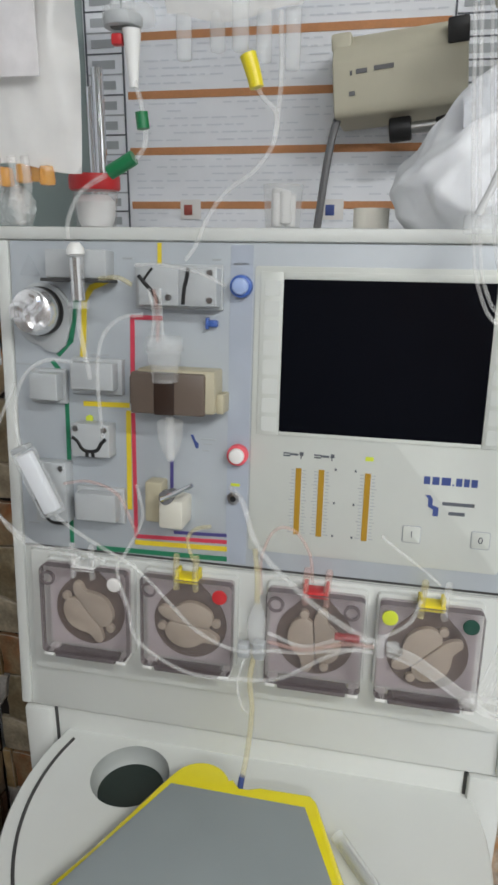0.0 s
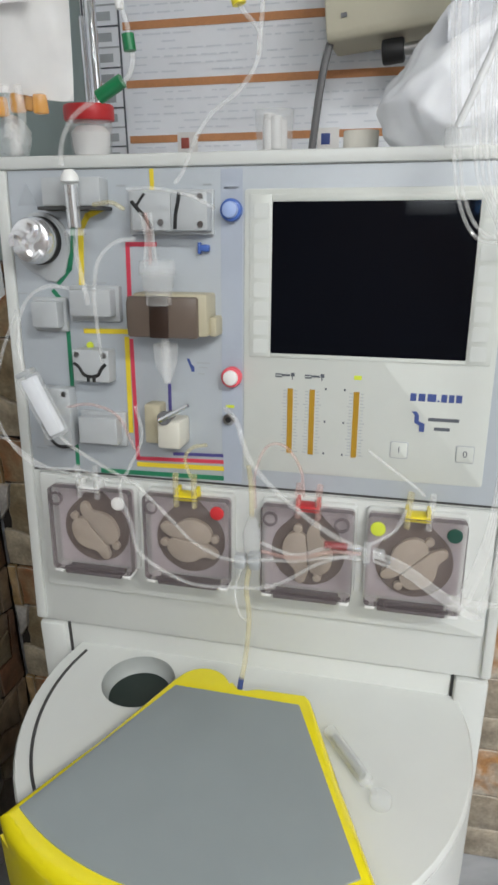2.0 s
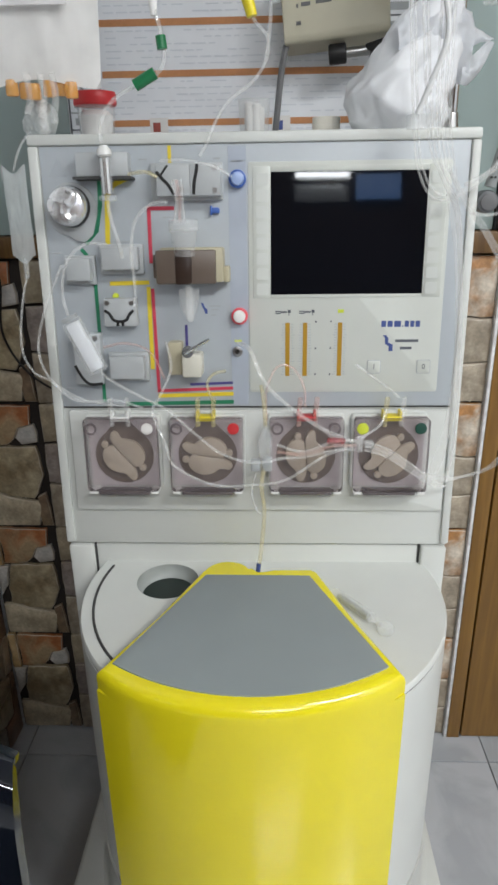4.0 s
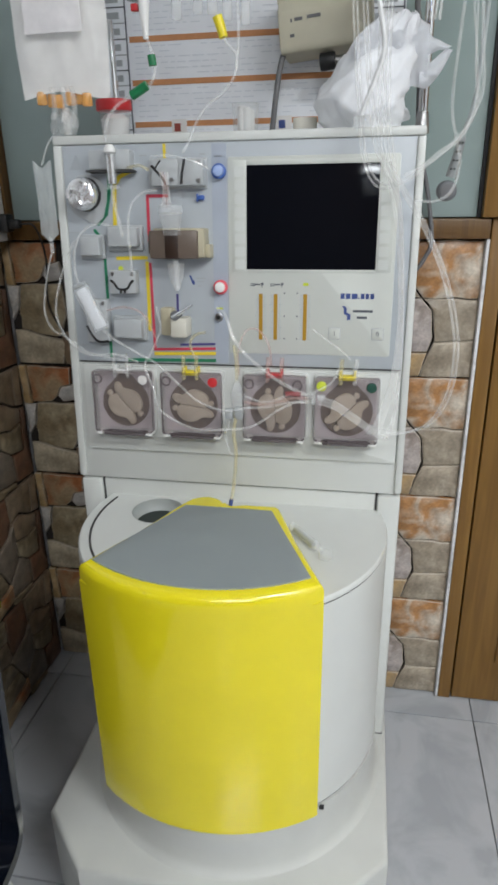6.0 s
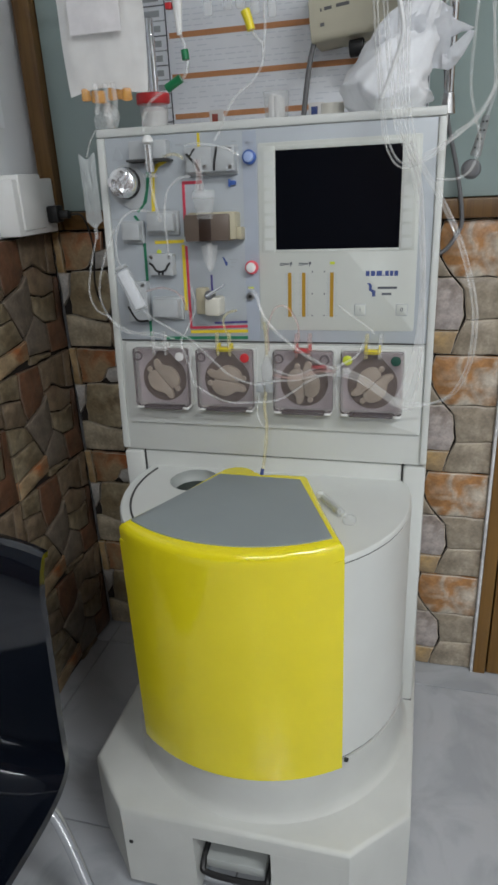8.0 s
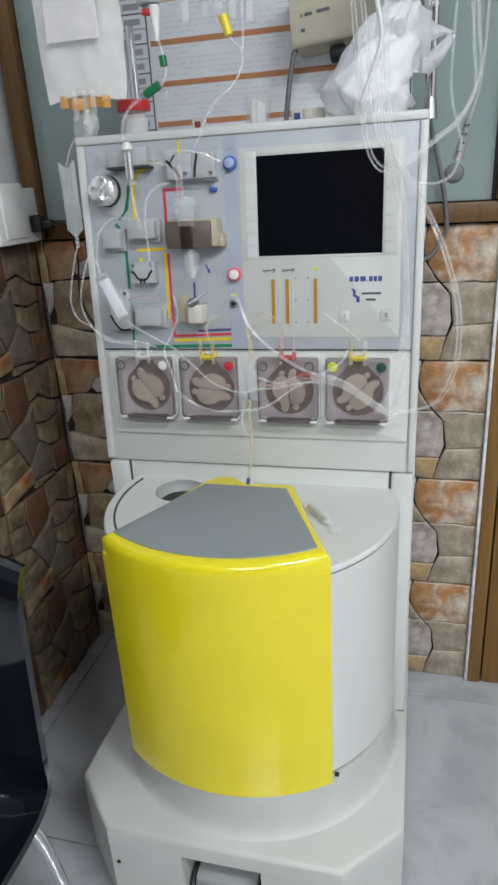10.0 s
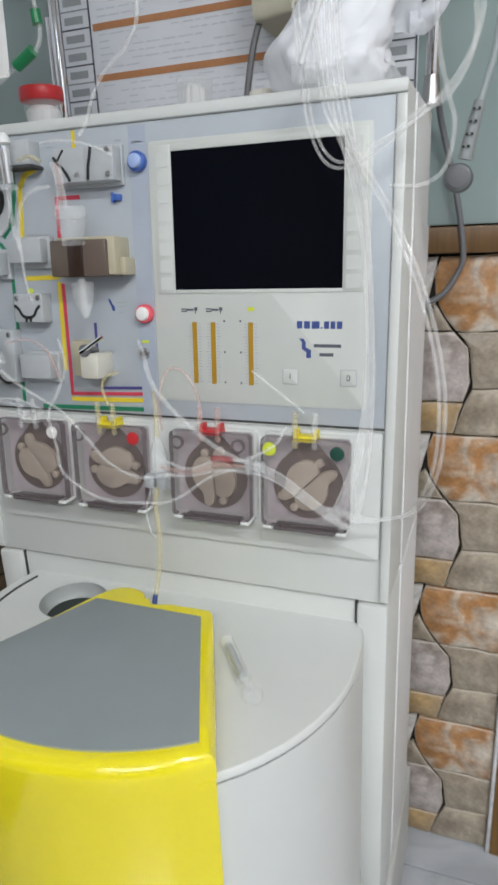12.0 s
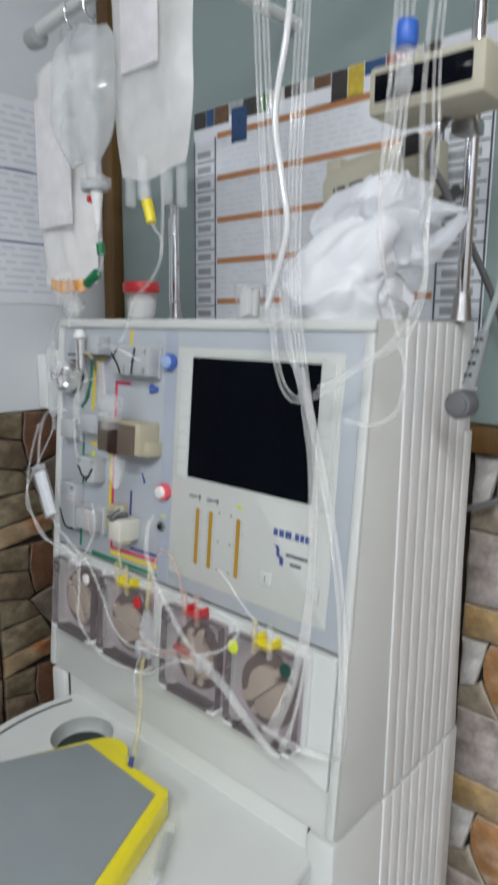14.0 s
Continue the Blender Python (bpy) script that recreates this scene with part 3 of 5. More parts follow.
part("pedal_frame", sweep(B(), [(-0.064, -0.32, 0.13), (-0.066, -0.40, 0.11), (-0.05, -0.416, 0.10), (0.05, -0.416, 0.10), (0.066, -0.40, 0.11), (0.064, -0.32, 0.13)], 0.006, 8), BLACK, machine)
part("recess", box(B(), -0.0695, 0.0695, -0.3005, -0.2985, 0.036, 0.1965), SHADOW, machine)
for x in (-0.208, 0.205):
    part("screw_hole", cyl(B(), (x, -0.4205, 0.150), 0.0045, 0.002, "y", n=12), BLACK, machine)
for x in (-0.25, 0.25):
    for y in (-0.25, 0.26):
        part("castor", cyl(B(), (x, y, 0.026), 0.026, 0.03, "x", n=20), BLACK, machine)
part("hinge_pin", box(B(), 0.199, 0.207, -0.322, -0.314, 0.351, 0.354), BLACK, machine)

# frame, panel and facia
FX, FT = 0.3184, 1.4742
bm = box(B(), -FX, FX, -0.006, 0.002, 1.4595, FT, 0.003)
box(bm, -FX, -0.3035, -0.006, 0.002, 0.846, 1.459, 0.003)
box(bm, 0.3055, FX, -0.006, 0.002, 0.846, 1.459, 0.003)
con("front_frame", bm, CREAM, "cream plastic rim round the front")
con("panel", box(B(), -0.3025, 0.3045, -0.0022, 0.001, 1.0805, 1.4585, 0.0008), GREY, "blue-grey front panel")
con("panel_seam", box(B(), -0.3025, 0.3045, -0.0012, 0.001, 1.0775, 1.0802), SHADOW)
con("panel_band", on_panel(rounded(-0.034, -0.0085, 1.083, 1.456, 0.001), 0.0018, 0.0026), mat("deeper_blue_grey", (0.40, 0.44, 0.51), 0.4), "bluer strip of the panel")
con("facia", on_panel(rounded(-0.006, 0.281, 1.103, 1.4345, 0.004), 0.0018, 0.0034, 0.0006), FACIA, "pale facia round the screen")
bm = box(B(), 0.0005, 0.0262, -0.0046, -0.0030, 1.2465, 1.4285, 0.0005)
box(bm, 0.2488, 0.2755, -0.0046, -0.0030, 1.2465, 1.4285, 0.0005)
box(bm, 0.0263, 0.2487, -0.0046, -0.0030, 1.4208, 1.4285, 0.0005)
box(bm, 0.0263, 0.2487, -0.0046, -0.0030, 1.2465, 1.2512, 0.0005)
con("screen_bezel", bm, FACIA, "pale rim with soft keys round the screen")
screen = con("screen", on_panel(rounded(0.0264, 0.2486, 1.2513, 1.4207, 0.001), 0.0030, 0.0038), SCREEN, "switched-off dark glossy screen")
for k in range(8):
    v = 1.411 - k * 0.0217
    for u in (0.0145, 0.2615):
        con("key", on_panel(rounded(u - 0.0088, u + 0.0088, v - 0.0082, v + 0.0082, 0.002), 0.004, 0.0053), KEY)
for u in (0.0515, 0.078, 0.1305):
    con("level_bar", on_panel(rounded(u - 0.0033, u + 0.0033, 1.1285, 1.2095, 0.0005), 0.0033, 0.0040), AMBER, "amber level bar")
    bm = B()
    for k in range(20):
        v = 1.131 + k * 0.004
        for s in (-1, 1):
            box(bm, u + s * 0.0048, u + s * (0.0085 if k % 5 else 0.0105), -0.0038, -0.0033, v - 0.0004, v + 0.0004)
    con("scale_marks", bm, INKGREY)
for u in (0.046, 0.0815):
    bm = B()
    for du, dv, w, h in ((-0.009, 0.001, 0.004, 0.0008), (-0.009, -0.002, 0.004, 0.0008), (-0.0005, 0, 0.005, 0.0012), (0.008, 0.001, 0.0022, 0.0022), (0.0075, -0.003, 0.0006, 0.002)):
        box(bm, u + du - w, u + du + w, -0.0038, -0.0033, 1.2255 + dv - h, 1.2255 + dv + h)
    con("symbol", bm, INK)
con("symbol", on_panel(rounded(0.1265, 0.1355, 1.2238, 1.2288, 0.001), 0.0033, 0.0038), LIME, "small lime symbol")
for u, v in ((0.094, 1.211), (0.1165, 1.211), (0.094, 1.171), (0.1165, 1.171), (0.094, 1.131), (0.1165, 1.131)):
    con("scale_figure", box(B(), u - 0.0011, u + 0.0011, -0.0038, -0.0033, v - 0.0013, v + 0.0013), INK)
for k, w in enumerate((0.0068, 0.0076, 0.0098, 0.002, 0.0064, 0.0058, 0.0066)):
    u = 0.192 + (0, 0.0092, 0.0192, 0.0306, 0.0346, 0.0430, 0.0508)[k]
    con("lettering_bar", box(B(), u, u + w, -0.0038, -0.0033, 1.2025, 1.2115 if k != 3 else 1.2045), INKBLUE, "blue bar of lettering")
bm = on_panel([(0.1945, 1.190), (0.2005, 1.190), (0.2035, 1.186), (0.2035, 1.179), (0.2105, 1.176), (0.2105, 1.166), (0.2045, 1.166), (0.2045, 1.1735), (0.1985, 1.177), (0.1985, 1.186)], 0.0033, 0.0038)
con("emblem", bm, INKBLUE, "blue stepped emblem")
for u0, u1, v in ((0.214, 0.2485, 1.1795), (0.2215, 0.239, 1.1685)):
    con("lettering_bar", box(B(), u0, u1, -0.0038, -0.0033, v, v + 0.004), INK, "dark bar of lettering")


def letter(text, u, v, size, d, material, parent, label=""):
    data = bpy.data.curves.new("letter", "FONT")
    data.body, data.size, data.align_x, data.align_y, data.extrude = text, size, "CENTER", "CENTER", 0.0001
    data.materials.append(material)
    ob = new("letter", data)
    ob.parent = parent
    ob.matrix_local = pose(u, -d, v, 90)
    return tagged(ob, label)


for u, text in ((0.1835, "I"), (0.2585, "0")):
    key = con("power_key", on_panel(rounded(u - 0.0105, u + 0.0105, 1.1315, 1.1525, 0.0025), 0.0033, 0.0040, 0.0004), INKGREY, "small square power key")
    con("key_face", on_panel(rounded(u - 0.0095, u + 0.0095, 1.1325, 1.1515, 0.002), 0.0039, 0.0048, 0.0004), FACIA, "", key)
    letter(text, u, 1.142, 0.011, 0.0049, INK, key)


# coloured lines printed on the panel
def line(material, pts, w=0.0026, label=""):
    bm = B()
    for (u0, v0), (u1, v1) in zip(pts, pts[1:]):
        d = Vector((u1 - u0, 0, v1 - v0))
        s = Vector((-d.z, 0, d.x)).normalized() * w
        e = d.normalized() * w * 0.7
        a, b = Vector((u0, -0.0032, v0)) - e, Vector((u1, -0.0032, v1)) + e
        vs = [bm.verts.new(p) for p in (a + s, b + s, b - s, a - s)]
        f = bm.faces.new(vs)
        ex = bmesh.ops.extrude_face_region(bm, geom=[f])["geom"]
        bmesh.ops.translate(bm, verts=[g for g in ex if isinstance(g, bmesh.types.BMVert)], vec=(0, 0.0012, 0))
    con("flow_line", bm, material, label)


line(LINE_RED, [(-0.115, 1.3745), (-0.150, 1.3745), (-0.1505, 1.30)], label="red flow line")
line(LINE_RED, [(-0.1505, 1.26), (-0.1485, 1.1055), (-0.034, 1.1095)], 0.0024)
line(LINE_YELLOW, [(-0.182, 1.4145), (-0.200, 1.4065), (-0.2095, 1.392), (-0.2135, 1.318)], 0.0034, "yellow flow line")
line(LINE_YELLOW, [(-0.212, 1.2695), (-0.157, 1.2705)], 0.0030)
line(LINE_YELLOW, [(-0.1565, 1.262), (-0.1565, 1.142)], 0.0030)
line(LINE_YELLOW, [(-0.148, 1.0975), (-0.034, 1.1005)], 0.0030)
line(LINE_YELLOW, [(-0.1165, 1.434), (-0.1165, 1.456)], 0.0024)
line(LINE_GREEN, [(-0.219, 1.418), (-0.2205, 1.38), (-0.228, 1.345), (-0.244, 1.328)], 0.0030, "green flow line")
line(LINE_GREEN, [(-0.252, 1.318), (-0.241, 1.305), (-0.236, 1.28), (-0.2355, 1.17), (-0.2355, 1.09)], 0.0026)
line(LINE_GREEN, [(-0.200, 1.0845), (-0.034, 1.0875)], 0.0030)
line(LINE_BLUE, [(-0.102, 1.206), (-0.102, 1.165)], 0.0020, "violet flow line")
line(LINE_BLUE, [(-0.098, 1.1155), (-0.034, 1.1180)], 0.0020)
con("panel_mark", on_panel([(-0.278, 1.444), (-0.291, 1.419), (-0.265, 1.419)], 0.0018, 0.0027), mat("faint_mark", (0.40, 0.43, 0.46), 0.5), "faint grey warning triangle")
con("emblem", on_panel([(-0.079, 1.240), (-0.0755, 1.240), (-0.0725, 1.233), (-0.069, 1.230), (-0.069, 1.224), (-0.0725, 1.224), (-0.0745, 1.230)], 0.0018, 0.0027), INKBLUE)
for u0, u1, v in ((-0.066, -0.049, 1.2345), (-0.063, -0.052, 1.229), (-0.064, -0.056, 1.221)):
    con("lettering_bar", box(B(), u0, u1, -0.0027, -0.002, v, v + 0.0017), INKGREY)
for u, v, w in ((-0.192, 1.329, 0.012), (-0.292, 1.314, 0.010), (-0.287, 1.11, 0.008), (-0.12, 1.362, 0.010), (-0.155, 1.44, 0.006), (-0.022, 1.436, 0.008), (-0.05, 1.44, 0.005)):
    con("lettering_bar", box(B(), u - w, u + w, -0.0026, -0.002, v - 0.001, v + 0.001), INKGREY)


# clamps, detectors and sockets on the panel
def block(name, u0, u1, v0, v1, d, material=BLOCK, label="", r=0.002, screws=(), d0=0.001, at=(0, 0)):
    ob = con(name, box(B(), u0, u1, -d, -d0, v0, v1, r), material, label)
    ob.matrix_local = CON @ Matrix.Translation((at[0], 0, at[1]))
    for u, v in screws:
        con("screw", cyl(cyl(B(), (u, -d - 0.0004, v), 0.0036, 0.0012, "y", n=14), (u, -d - 0.001, v), 0.0016, 0.0012, "y", n=8), STEEL, "", ob)
    return ob


def cut(parent, d, pts, w=0.0022):
    con("tube_slot", sweep(B(), [(u, -d, v) for u, v in pts], w, 6, 0.5, 5), BLACK, "black tube slot", parent)


bl = block("chamber_holder", -0.258, -0.184, 1.4175, 1.449, 0.026, label="grey drip chamber holder", at=(0.0126, -0.001))
con("holder_shadow", box(B(), -0.262, -0.180, -0.030, -0.001, 1.4135, 1.4172), SHADOW, "", bl)
b1 = block("pressure_valve", -0.2315, -0.178, 1.286, 1.318, 0.028, label="grey square valve block", at=(0.013, 0.004))
con("valve_lip", box(B(), -0.238, -0.173, -0.012, -0.001, 1.279, 1.322, 0.002), BLOCK, "", b1)
b2 = block("pressure_valve", -0.286, -0.250, 1.270, 1.302, 0.026, label="grey square valve block", at=(0.0135, 0.0045))
con("valve_lip", box(B(), -0.292, -0.246, -0.010, -0.001, 1.264, 1.306, 0.002), BLOCK, "", b2)
b3 = block("tube_clamp", -0.2325, -0.184, 1.2025, 1.243, 0.024, label="pale grey tube clamp with black slots", screws=((-0.2265, 1.2365), (-0.190, 1.2365)), at=(0.011, 0.006))
cut(b3, 0.0245, [(-0.231, 1.226), (-0.224, 1.221), (-0.218, 1.212), (-0.2085, 1.2095), (-0.199, 1.212), (-0.194, 1.220), (-0.188, 1.226)])
cut(b3, 0.0245, [(-0.212, 1.210), (-0.2125, 1.203)])
cut(b3, 0.0245, [(-0.205, 1.210), (-0.2045, 1.203)])
b4 = block("tube_clamp", -0.285, -0.243, 1.112, 1.190, 0.022, label="grey tube clamp with a black slot", screws=((-0.250, 1.183),), at=(0.012, 0.0075))
cut(b4, 0.0225, [(-0.284, 1.142), (-0.273, 1.122), (-0.262, 1.113), (-0.243, 1.114)])
b5 = block("pressure_valve", -0.2305, -0.178, 1.119, 1.154, 0.027, label="grey square valve block", at=(0.0124, 0.0095))
con("valve_lip", box(B(), -0.236, -0.173, -0.010, -0.001, 1.113, 1.158, 0.002), BLOCK, "", b5)
b6 = block("air_detector", -0.143, -0.0955, 1.389, 1.431, 0.028, label="grey detector block with black slots", screws=((-0.1075, 1.398),), at=(0.0097, 0))
cut(b6, 0.0285, [(-0.142, 1.421), (-0.134, 1.412), (-0.126, 1.404), (-0.118, 1.391)])
cut(b6, 0.0285, [(-0.126, 1.429), (-0.131, 1.423), (-0.136, 1.416)], 0.0015)
b7 = block("air_detector", -0.094, -0.051, 1.389, 1.431, 0.028, label="grey detector block with a black slot", screws=((-0.059, 1.425), (-0.059, 1.396)), at=(0.008, 0))
cut(b7, 0.0285, [(-0.083, 1.430), (-0.085, 1.418), (-0.0875, 1.408), (-0.089, 1.391)])
block("detector_plate", -0.149, -0.046, 1.385, 1.4345, 0.008, label="", at=(0.005, 0))
con("yellow_mark", cyl(B(), (-0.2065, -0.003, 1.2515), 0.0045, 0.003, "y"), LIME)
for u, v, ring, core in ((-0.0205, 1.412, BLUE, PALEBLUE), (-0.0205, 1.2205, PINKRED, LABEL)):
    sock = con("socket", cyl(B(), (u, -0.006, v), 0.0125, 0.012, "y", n=28, bev=0.002), ring, "round coloured connector")
    con("cap", cyl(B(), (u, -0.0115, v), 0.0092, 0.012, "y", n=24, bev=0.003), core, "", sock)
sc = con("port", cyl(B(), (-0.0245, -0.004, 1.167), 0.0075, 0.008, "y", n=20, bev=0.001), STEEL, "small steel port")
con("port_hole", cyl(B(), (-0.0245, -0.0086, 1.167), 0.0036, 0.002, "y", n=12), BLACK, "", sc)
con("port_mark", on_panel(rounded(-0.029, -0.018, 1.181, 1.1845, 0.001), 0.0018, 0.003), LIME)
clip = con("blue_clip", box(box(B(), -0.0585, -0.047, -0.010, -0.001, 1.3665, 1.3745, 0.002), -0.0605, -0.0575, -0.010, -0.001, 1.364, 1.377, 0.001), BLUE, "small dark blue clip")

# round press knob with its plate
plate = con("knob_plate", cyl(B(), (-0.272, -0.003, 1.373), 0.0375, 0.006, "y", n=40, bev=0.002), BLOCK, "round grey knob plate")
plate.matrix_local = CON @ Matrix.Translation((0.010, 0, 0.001))
con("knob_skirt", on_panel([(-0.240, 1.392), (-0.236, 1.362), (-0.243, 1.338), (-0.255, 1.328), (-0.268, 1.330), (-0.285, 1.344)] + arc(-0.272, 1.373, 0.034, 200, 20, 10), 0.0045, 0.0075, 0.001), BLOCK, "grey skirt beside the knob", plate)
con("knob_ring", cyl(B(), (-0.272, -0.010, 1.377), 0.0285, 0.012, "y", n=36, bev=0.002), BLACK, "black ring", plate)
con("knob", cyl(B(), (-0.272, -0.022, 1.377), 0.0275, 0.026, "y", n=36, bev=0.009), SATIN, "shiny chrome round knob", plate)
for a in (20, 140, 260):
    con("knob_lobe", sweep(B(), [(-0.272 + r * math.cos(radians(a + t)), -0.036, 1.377 + r * math.sin(radians(a + t))) for r, t in ((0.004, 0), (0.012, 10), (0.020, 30), (0.021, 60))], (0.007, 0.004), 8), SATIN, "", plate)

# brown cassette holder and the lower detector
cas = con("cassette_holder", box(B(), -0.152, -0.066, -0.046, -0.001, 1.262, 1.309, 0.003), BROWN, "brown plastic cassette holder")
cas.matrix_local = CON @ Matrix.Translation((0.0150, 0, 0.0078))
con("dark_strip", box(B(), -0.124, -0.100, -0.0475, -0.03, 1.2615, 1.3095, 0.002), DBROWN, "darker glossy strip", cas)
con("holder_ear", box(B(), -0.157, -0.1515, -0.036, -0.012, 1.270, 1.303, 0.002), BROWN, "", cas)
con("holder_body", box(B(), -0.146, -0.056, -0.040, -0.001, 1.264, 1.3125, 0.003), BEIGE, "beige plastic body", cas)
con("holder_catch", box(B(), -0.0565, -0.048, -0.030, -0.001, 1.2635, 1.286, 0.002), BEIGE, "", cas)
ld = con("optical_detector", box(B(), -0.140, -0.1185, -0.026, -0.001, 1.122, 1.172, 0.003), BEIGE, "beige optical detector")
ld.matrix_local = CON @ Matrix.Translation((0.0115, 0, 0.0125))
con("detector_box", box(B(), -0.1175, -0.088, -0.042, -0.001, 1.121, 1.156, 0.004), mat("cream_box", (0.62, 0.60, 0.52), 0.45), "cream box", ld)
con("detector_catch", cyl(cyl(B(), (-0.108, -0.040, 1.160), 0.0085, 0.008, "y", n=20, bev=0.001), (-0.108, -0.030, 1.158), 0.006, 0.03, "y", n=16), CABLE, "dark round hub", ld)
con("lever", sweep(B(), [(-0.112, -0.045, 1.158), (-0.096, -0.047, 1.167), (-0.074, -0.05, 1.180)], (0.0036, 0.0028), 8), CHROME, "thin chrome lever", ld)

# pumps
con("pump_tray", on_panel(rounded(-0.294, 0.303, 0.905, 1.0745, 0.004), 0.0, 0.006, 0.002), CREAM, "raised cream plate behind the pumps")
con("tray_seam", on_panel(rounded(-0.2955, 0.3045, 0.9040, 1.0755, 0.004), -0.001, 0.0008), LIP)


ROTOR_LOBE = ((22, 0.6), (27, 8), (26, 18), (18, 26), (4, 29.5), (-8, 27), (-17, 20), (-23, 15), (-33, 17), (-39, 12), (-35, 5), (-24, 0.6))


def pump(u, turn, left, right, tab, tab_label):
    p = con("pump", on_panel(rounded(u - 0.0605, u + 0.0590, 0.9475, 1.0705, 0.006), 0.004, 0.0135, 0.003), CREAM, "peristaltic pump behind a smoked cover")
    con("pump_bed", on_panel(rounded(u - 0.0555, u + 0.0535, 0.9535, 1.064, 0.004), 0.0130, 0.0145), PUMPBED, "", p)
    drop = [(u + 0.007, 1.063), (u - 0.008, 1.063)] + arc(u - 0.0005, 1.004, 0.0465, 128, 412, 40)
    con("pump_track", on_panel(drop, 0.0143, 0.0160), TRACK, "dark drop-shaped pump track", p)
    d, n = Vector((math.cos(radians(turn)), math.sin(radians(turn)))), Vector((-math.sin(radians(turn)), math.cos(radians(turn))))
    for side in (-1, 1):
        knots = [Vector((u - 0.0005, 1.004)) + (d * a + n * b) * side * 0.00106 for a, b in ROTOR_LOBE]
        ring = [(q.x, q.z) for q in curve([(k.x, 0, k.y) for k in knots], 3)]
        con("rotor_lobe", on_panel(ring, 0.0165, 0.0235, 0.0012), ROTOR, "beige rounded rotor lobe", p)
        e = Vector((u - 0.0005, 1.004)) + d * side * 0.0335 + n * side * 0.010
        con("roller", cyl(B(), (e.x, -0.0200, e.y), 0.0055, 0.007, "y", n=20, bev=0.001), ROTOR, "", p)
    cov = con("cover", box(B(), u - 0.0575, u + 0.0565, -0.0375, -0.0150, 0.9505, 1.0685, 0.005, 3), SMOKE, "smoked translucent cover", p)
    rim = on_panel(rounded(u - 0.0577, u + 0.0567, 0.9503, 1.0687, 0.006), 0.026, 0.0381)
    top = [f for f in rim.faces if len(f.verts) > 4]
    bmesh.ops.inset_region(rim, faces=top, thickness=0.0042)
    bmesh.ops.delete(rim, geom=[f for f in rim.faces if len(f.verts) > 4], context="FACES")
    con("cover_rim", rim, SMOKE_RIM, "darker smoked rim", p)
    for s in (-0.0495, 0.0485):
        con("hinge_tab", box(B(), u + s - 0.0062, u + s + 0.0062, -0.0385, -0.012, 0.9455, 0.9503, 0.0015), WHITE, "white hinge tab", p)
    con("catch", box(B(), u - 0.041, u + 0.040, -0.0370, -0.015, 0.9440, 0.9502, 0.0015), SMOKE_RIM, "", p)
    for s, m in ((-0.0455, left), (0.0420, right)):
        if m:
            con("cover_dot", cyl(B(), (u + s, -0.0385, 1.0535), 0.0090, 0.003, "y", n=28, bev=0.001), m, "round coloured dot", p)
        else:
            con("cover_ring", lathe(B(), [(0.0095, 0), (0.0095, 0.003), (0.0065, 0.003), (0.0065, 0.0005)], pose(u + s, -0.0372, 1.0535, 90), 24, False), SMOKE_RIM, "", p)
    for s in (-0.0155, 0.0095):
        con("tube_adapter", box(B(), u + s, u + s + 0.0045, -0.032, -0.014, 1.070, 1.079, 0.0015), tab, tab_label, p)
    con("adapter_bar", box(B(), u - 0.0155, u + 0.014, -0.035, -0.012, 1.0640, 1.0712, 0.0015), tab, "", p)


pump(-0.2065, 130, None, LABEL, WHITE, "white tube adapter")
pump(-0.0735, 172, None, RED, BRIGHTYEL, "yellow tube adapter")
pump(0.0815, 95, None, None, RED, "red tube adapter")
pump(0.2115, 45, LIME, DGREEN, BRIGHTYEL, "yellow tube adapter")

# ---- on the back wall: wall chart, socket, cables ----
chart = thing("wall_chart", (-0.04, WALL - 0.008, 1.40), "printed wall chart with orange bands and rows of small print", "chart")
CX0, CX1, CZ0, CZ1 = -0.315, 0.325, -0.05, 0.475
part("sheet", box(B(), CX0, CX1, 0, 0.002, CZ0, CZ1), PAPER, chart)
for k in range(-1, 5):
    z = 0.0955 + 0.0813 * k
    part("band", box(B(), -0.245, 0.24, -0.0012, -0.0002, z - 0.0055, z + 0.0055), CHARTORANGE, chart)
rnd = random.Random(3)
bm = B()
for k in range(-1, 5):
    for j in range(6):
        z = 0.0955 + 0.0813 * k + 0.016 + 0.0105 * j
        x = -0.235
        while x < 0.225:
            w = rnd.uniform(0.008, 0.030)
            if rnd.random() < 0.8 and z < CZ1 - 0.04:
                box(bm, x, min(x + w, 0.235), -0.0008, -0.0002, z - 0.0010, z + 0.0010)
            x += w + rnd.uniform(0.004, 0.009)
tagged(part("small_print", bm, mat("faint_print", (0.72, 0.75, 0.80), 0.7), chart, "rows of faint small print"), kind="stuff")
for x in (CX0 + 0.003, CX0 + 0.064, 0.245, CX1 - 0.003):
    part("rule", box(B(), x - 0.0014, x + 0.0014, -0.0012, -0.0002, CZ0 + 0.005, 0.42), INK, chart)
for x0, x1 in ((CX0 + 0.004, CX0 + 0.062), (0.247, CX1 - 0.005)):
    for k in range(15):
        z = CZ0 + 0.02 + k * 0.029
        part("rule", box(B(), x0, x1, -0.0011, -0.0002, z - 0.0011, z + 0.0011), INK if k % 2 == 0 or x0 > 0 else INKGREY, chart)
        part("print_block", box(B(), x0 + 0.008, x1 - 0.012, -0.0008, -0.0002, z + 0.008, z + 0.020), INKGREY, chart)
